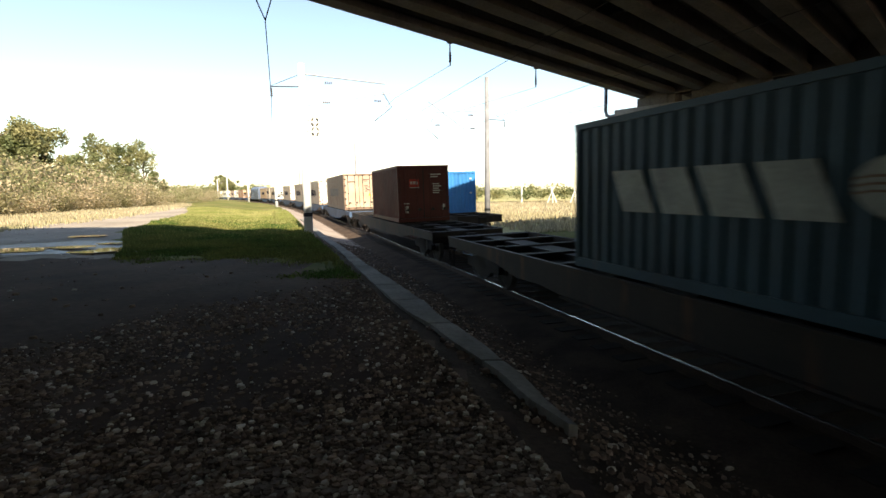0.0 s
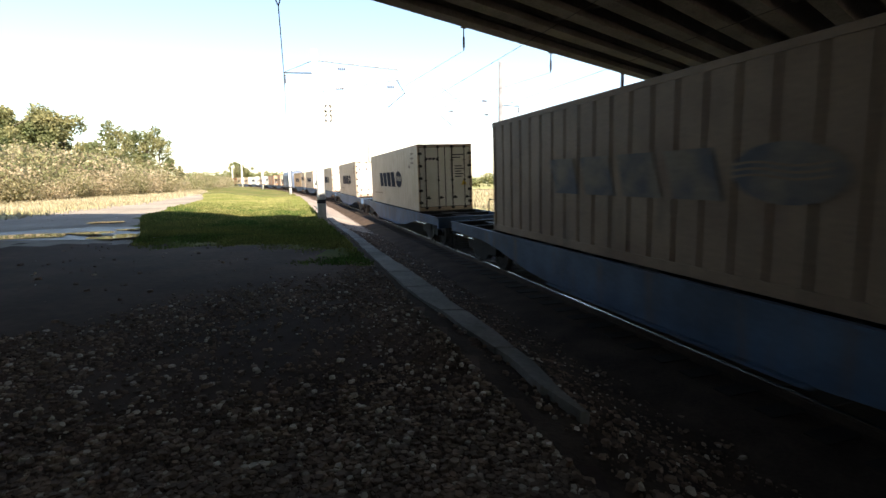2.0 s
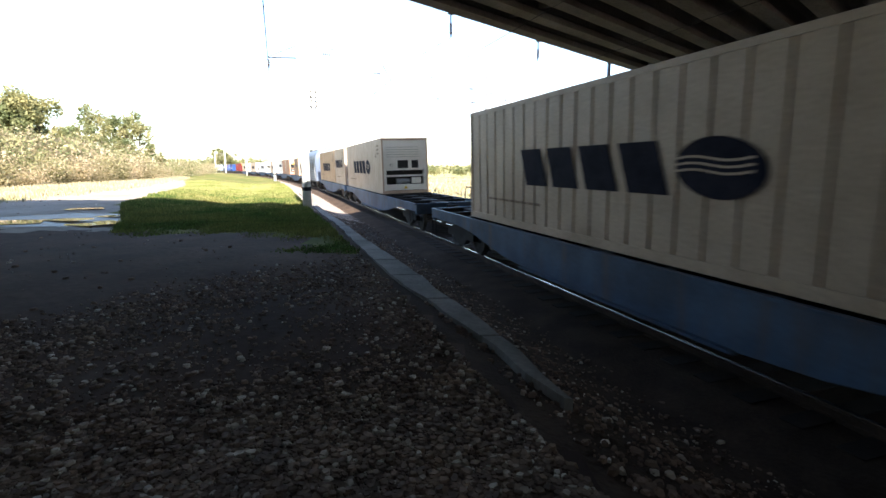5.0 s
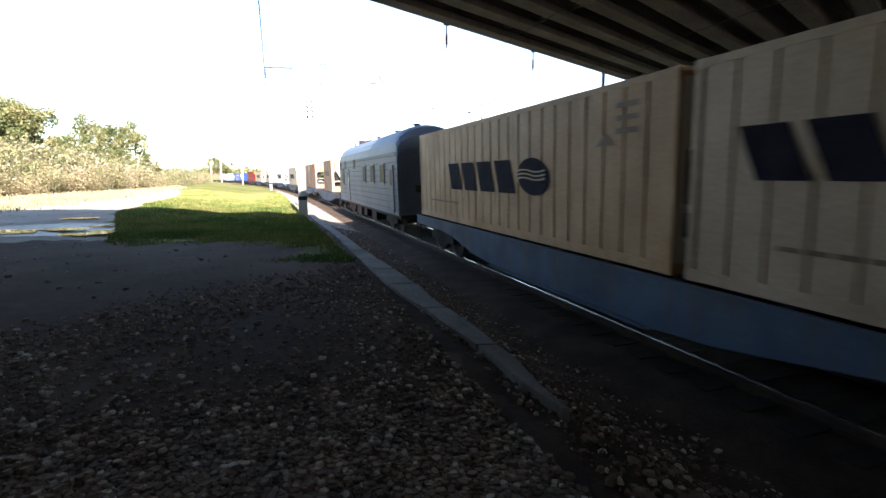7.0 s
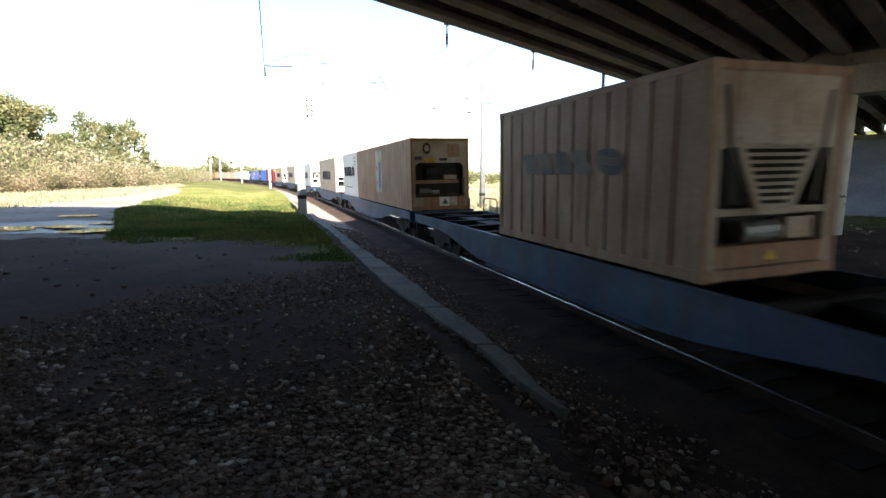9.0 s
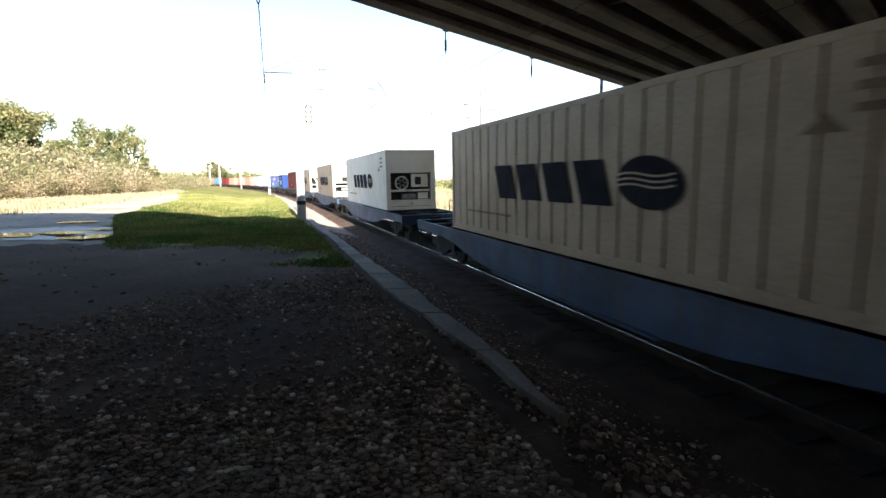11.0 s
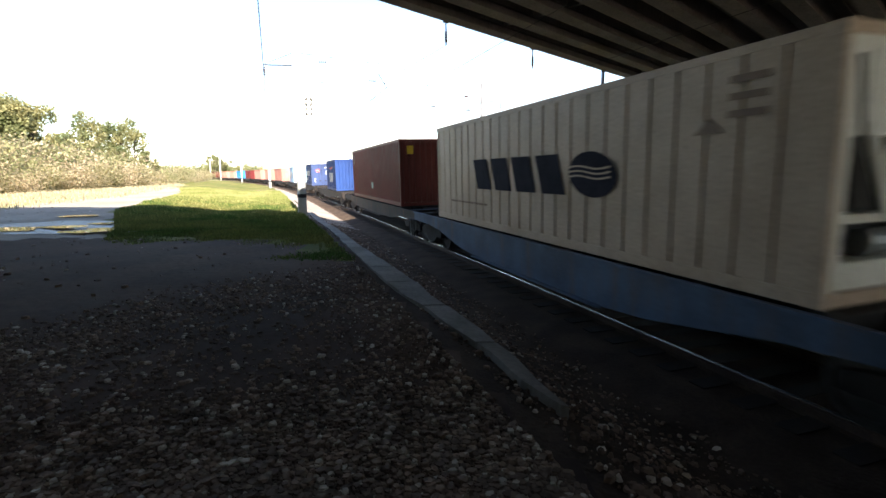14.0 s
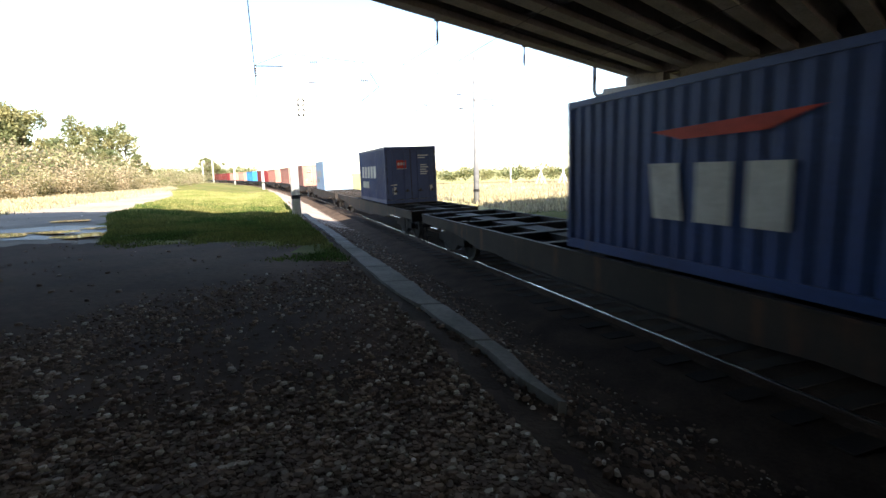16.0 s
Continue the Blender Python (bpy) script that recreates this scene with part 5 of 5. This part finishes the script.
# ---- puddles ----
def puddle(x, y, a, b, turn, seed, wet=False):
    n = 28
    bm = bmesh.new()
    ring = []
    for t in range(n):
        q = t * 2 * math.pi / n
        r = 1 + 0.35 * noise.noise((math.cos(q) * 1.6 + seed, math.sin(q) * 1.6, seed))
        px, py = a * r * math.cos(q), b * r * math.sin(q)
        c, s = math.cos(turn), math.sin(turn)
        ring.append((x + px * c - py * s, y + px * s + py * c))
    if wet:          # mud follows the ground
        rings = [[(x + (p[0] - x) * f, y + (p[1] - y) * f) for p in ring] for f in (0.02, 0.2, 0.4, 0.6, 0.8, 1.0)]
        loft(bm, [[(u, v, ground_z(u, v) + 0.02) for u, v in r] for r in rings], caps=False)
        return tagged(part("wet_mud", bm, M_MUD, smooth=True), "dark wet mud round the puddles", "mud", kind="structure")
    z = max(ground_z(*p) for p in ring + [(x, y)]) + 0.024
    bm.faces.new([bm.verts.new((p[0], p[1], z)) for p in ring])
    ob = part("puddle", bm, M_WATER)
    return tagged(ob, "still rain puddle on the dirt road", "puddle", group="puddles on the road")


for k, q in enumerate(((-14.4, 16.0, 1.6, 0.75, 0.2), (-12.6, 16.9, 0.8, 0.4, 0.1), (-11.2, 16.2, 0.75, 0.75, 0.3), (-15.5, 21.8, 0.8, 0.5, 0.2), (-12.3, 18.6, 0.5, 0.3, 0.2), (-10.6, 19.0, 0.45, 0.35, 0.4))):
    puddle(*q, k * 3.7 + 1)
puddle(-13.0, 17.4, 3.4, 2.3, 0.5, 4.4, True)


# ---- loose stones ----
def stones(name, count, place, size, label):
    rng = random.Random(4)
    v, f = [], []
    for _ in range(count):
        x, y = place(rng)
        r = size * (0.4 + rng.random() ** 2.5 * 1.5)
        z = ground_z(x, y) + r * 0.15
        o = len(v)
        a0 = rng.random() * 6.28
        sx, sy, sz = 0.7 + rng.random() * 0.6, 0.7 + rng.random() * 0.6, 0.35 + rng.random() * 0.35
        for t in range(5):
            a = a0 + t * 1.2566
            k = 0.8 + 0.4 * rng.random()
            v.append((x + r * sx * k * math.cos(a), y + r * sy * k * math.sin(a), z - r * 0.3))
        for t in range(5):
            a = a0 + 0.5 + t * 1.2566
            k = 0.55 + 0.35 * rng.random()
            v.append((x + r * sx * k * math.cos(a), y + r * sy * k * math.sin(a), z + r * sz * (0.8 + 0.4 * rng.random())))
        for t in range(5):
            u = (t + 1) % 5
            f.append((o + t, o + u, o + 5 + t))
            f.append((o + u, o + 5 + u, o + 5 + t))
        f.append(tuple(o + 5 + t for t in range(5)))
    ob = raw(name, v, f, M_STONE)
    return tagged(ob, label, "gravel", kind="stuff")


def near_place(r):
    while True:
        y = 2.2 + 9.0 * r.random() ** 1.6
        x = -1.05 * y + r.random() * (1.85 * y)
        l = lateral(x, y)
        if l < -4.9 and noise.noise((x * 0.35, y * 0.35, 7)) + 1.1 * r.random() + 0.22 * (x + 1.5) - 0.08 * (y - 5) > 0.35:
            return x, y


def bed_place(r):
    while True:
        y = 2.5 + 26 * r.random() ** 1.5
        x = np.interp(y, _y, _x) - 4.9 + r.random() * 4.0
        if -4.75 < lateral(x, y) < -0.9:
            return x, y


def any_place(r):
    while True:
        y = 4 + 24 * r.random()
        x = -0.9 * y + r.random() * 1.4 * y
        if lateral(x, y) < -5.4:
            return x, y


def right_place(r):
    while True:
        y = 12 + 30 * r.random()
        x = 3 + r.random() * 24
        if lateral(x, y) > 7.0:
            return x, y


stones("gravel", 26000, near_place, 0.019, "loose brownish gravel on the dirt")
stones("track_gravel", 12000, bed_place, 0.022, "dark gravel on the slope to the track")
stones("scattered_stones", 380, any_place, 0.03, "scattered pale stones")
stones("pier_rubble", 500, right_place, 0.09, "pale rubble round the pier")


# ---- grass ----
def blades(name, count, place, height, mat, label, width=0.02, category="grass"):
    rng = random.Random(11)
    v, f = [], []
    for _ in range(count):
        x, y, g = place(rng)
        z = ground_z(x, y) - 0.02
        for _k in range(3):
            h = height * g * (0.5 + rng.random())
            a = rng.random() * 6.283
            w = width * (0.6 + 0.8 * rng.random()) * (1 + y / 40)
            bx, by = x + rng.uniform(-0.1, 0.1), y + rng.uniform(-0.1, 0.1)
            lx, ly = h * 0.5 * (rng.random() - 0.5), h * 0.5 * (rng.random() - 0.5)
            o = len(v)
            v += [(bx - w * math.cos(a), by - w * math.sin(a), z), (bx + w * math.cos(a), by + w * math.sin(a), z), (bx + lx, by + ly, z + h)]
            f.append((o, o + 1, o + 2))
    ob = raw(name, v, f, mat)
    return tagged(ob, label, category, kind="stuff")


def verge_place(r):
    while True:
        y = 7.5 + 54 * r.random() ** 1.7
        x = verge(y, ROAD_R) + r.random() * (np.interp(y, _y, _x) - 4.8 - verge(y, ROAD_R))
        edge = y - 14.2 + 1.2 * max(0.0, x + 5) - 1.8 * noise.noise((x * 0.5, y * 0.5, 2)) + 0.4
        if lateral(x, y) < -4.95 and r.random() < 0.15 + edge / 3 + 0.5 * noise.noise((x * 0.9, y * 0.9, 4)):
            return x, y, max(0.2, min(1.0, 0.3 + edge / 12)) * (1 + 0.6 * noise.noise((x * 0.7, y * 0.7, 8)))


def mixed_verge(r, sunny_side):
    """Green grass near the bridge, more and more yellowing, sunlit-toned blades farther out."""
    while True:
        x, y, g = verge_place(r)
        if (r.random() < (y - 20) / 22) == sunny_side:
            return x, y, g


def far_verge_place(r):
    y = 18 + 90 * r.random()
    x = verge(y, ROAD_L) + 1.5 - 15 * r.random() ** 0.8
    return x, y, 1


def field_place(r):
    while True:
        y = 30 + 70 * r.random() ** 1.3
        x = -2 + 60 * r.random()
        if lateral(x, y) > 8.5 and (x - 11.2) * 0.656 - (y - 28) * 0.755 < -1.0:
            return x, y, 1


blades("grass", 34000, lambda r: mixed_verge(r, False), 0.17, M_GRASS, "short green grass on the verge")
blades("sunlit_grass", 22000, lambda r: mixed_verge(r, True), 0.17, M_GRASS_SUNLIT, "short yellowing verge grass in a sunlit tone")
blades("dry_weeds", 9000, far_verge_place, 0.26, M_DRY, "straw-coloured weeds beside the road", 0.025)
blades("field_grass", 16000, field_place, 0.32, M_DRY, "tall dry field grass", 0.03)


# ---- trees and scrub ----
def leaf_cloud(v, f, rng, centre, radii, count, size):
    for _ in range(count):
        while True:
            p = Vector((rng.uniform(-1, 1), rng.uniform(-1, 1), rng.uniform(-1, 1)))
            if 0.15 < p.length < 1:
                break
        p = p * (0.55 + 0.45 * p.length)
        c = Vector(centre) + Vector((p.x * radii[0], p.y * radii[1], p.z * radii[2]))
        q = Euler((rng.uniform(-1.2, 1.2), rng.uniform(-1.2, 1.2), rng.uniform(0, 6.28))).to_matrix()
        s = size * (0.5 + rng.random())
        o = len(v)
        for dx, dy in ((-0.5, 0), (0, -0.32), (0.5, 0), (0, 0.32)):
            v.append(c + q @ Vector((dx * s, dy * s, 0.06 * s * (dx * dx))))
        f.append((o, o + 1, o + 2, o + 3))


def tree(height, spread_r, seed, mat, label, density=1.0):
    rng = random.Random(seed)
    t = tagged(new("tree"), label, "tree", group="trees beyond the road")
    bm = bmesh.new()
    lean = Vector((rng.uniform(-0.05, 0.05), rng.uniform(-0.05, 0.05), 1))
    pts = [lean * (height * k / 6) + Vector((rng.uniform(-0.1, 0.1), rng.uniform(-0.1, 0.1), 0)) for k in range(7)]
    for k in range(6):
        tube(bm, pts[k], pts[k + 1], height * 0.022 * (1 - k / 6.5), height * 0.022 * (1 - (k + 1) / 6.5), 7)
    limbs = []
    for k in range(11):
        b = pts[2 + k % 4]
        a = k * 2.4 + rng.random()
        e = b + Vector((math.cos(a) * spread_r * rng.uniform(0.5, 0.95), math.sin(a) * spread_r * rng.uniform(0.5, 0.95), height * rng.uniform(0.12, 0.3)))
        tube(bm, b, e, height * 0.008, height * 0.002, 5)
        limbs.append(e)
    part("trunk", bm, M_BARK, t)
    v, f = [], []
    for e in limbs + [pts[5], pts[6]]:
        leaf_cloud(v, f, rng, e, (spread_r * rng.uniform(0.3, 0.5), spread_r * rng.uniform(0.3, 0.5), height * rng.uniform(0.09, 0.16)), int(520 * density), height * 0.036)
    raw("crown", v, f, mat, t)
    return t


big = tree(11.0, 3.8, 1, M_LEAF, "tall green broadleaf tree with open crown")
thin = tree(9.5, 2.4, 2, M_LEAF, "slim half-bare tree with sparse grey-green leaves", 0.36)
wide = tree(8.0, 3.4, 3, M_LEAF, "rounded olive-green tree behind the scrub")
SPOTS = (
    (big, ((-59, 76, 1.0), (-63.5, 72, 1.06), (-68, 75, 1.05), (-72, 86, 1.15))),
    (thin, ((-57.5, 84, 1.08), (-56.3, 92, 1.1), (-58.8, 93, 1.0), (-54.3, 92, 0.98), (-66, 78, 1.15))),
    (wide, ((-54.6, 78, 0.88), (-53.4, 84, 0.72), (-50, 88, 0.6), (-60, 70, 0.9), (-113, 262, 1.15), (-119, 276, 1.25), (-106, 258, 0.9))),
)
for ob, spots in SPOTS:
    for k, (x, y, sc) in enumerate(spots):
        t = ob if k == 0 else copy_thing(ob, Matrix())
        t.scale = (sc, sc, sc)
        t.location = (x, y, PLATEAU - 0.1)
        t.rotation_euler = (0, 0, k * 1.9)


def scrub(name, spots, mat, label, size, leaves=60):
    rng = random.Random(8)
    v, f = [], []
    for x, y, h in spots:
        for _ in range(4):
            r = h * rng.uniform(0.4, 0.65)
            leaf_cloud(v, f, rng, (x + rng.uniform(-1, 1) * h * 0.5, y + rng.uniform(-1, 1) * h * 0.5, PLATEAU + h * rng.uniform(0.2, 0.62)), (r, r, h * 0.34), leaves, size * h)
    ob = raw(name, v, f, mat)
    return tagged(ob, label, "scrub", kind="stuff")


rs = random.Random(21)
left_line = ((-38.5, 36), (-39.5, 48), (-40.5, 62), (-43, 80))
low_line = ((-43, 80), (-50, 103), (-60, 132), (-72, 165))
green, dry = [], []


def beside(line, depth):
    u = rs.random() * (len(line) - 1)
    i = int(u)
    (ax, ay), (bx, by) = line[i], line[i + 1]
    return ax + (bx - ax) * (u - i) - depth, ay + (by - ay) * (u - i) + rs.uniform(-2, 2)


for k in range(430):
    d = rs.random() * 15
    x, y = beside(left_line, d)
    h = 1.5 + 4.7 * min(1.0, d / 9) + rs.uniform(-0.9, 1.7)
    (green if rs.random() < 0.42 and d > 2 else dry).append((x, y, h))
for k in range(110):
    d = rs.random() * 9
    x, y = beside(low_line, d)
    (green if rs.random() < 0.45 else dry).append((x, y, rs.uniform(2.0, 4.2)))
scrub("scrub", green, M_LEAF, "dense green scrub below the trees", 0.048, 170)
scrub("dry_scrub", dry, M_LEAF_DRY, "yellow-brown autumn scrub along the road", 0.048, 170)
hedge = [(-6 + k * 0.9 + rs.uniform(-1, 1), 96 + k * -0.12 + rs.uniform(-2, 2), rs.uniform(2.0, 3.2)) for k in range(75)]
far_line = [(-92 - k * 1.5 + rs.uniform(-2, 2), 262 + k * 0.6 + rs.uniform(-6, 6), rs.uniform(5.0, 9.0)) for k in range(46)]
scrub("far_woods", far_line, M_LEAF, "distant woods beyond the railway curve", 0.12)
scrub("hedge", hedge, M_LEAF, "olive hedge across the dry field", 0.12)

# raking posts in the field
for k in range(7):
    trestle = tagged(new("post_trestle"), "pale raking posts propped in the dry field", "post trestle", group="raking posts in the field")
    trestle.matrix_basis = pose(19 + k * 3.4, 84 - k * 1.5, RIGHT_Z, 0, 0, k * 17)
    for dx, tx in ((-0.9, 0.25), (0.15, 0.0), (0.9, -0.3)):
        bm = bmesh.new()
        tube(bm, (dx, 0, -0.1), (tx, 0, 2.9), 0.09, 0.07)
        part("post", bm, M_WHITE_CONC, trestle)


# ---- everything that moves ----
def motions():
    for ob, centre, half, z, off, speed in MOVERS:
        walk(ob, [(t, on_track(centre - speed * t, half, off, z)) for t in range(0, 17)])


motions()
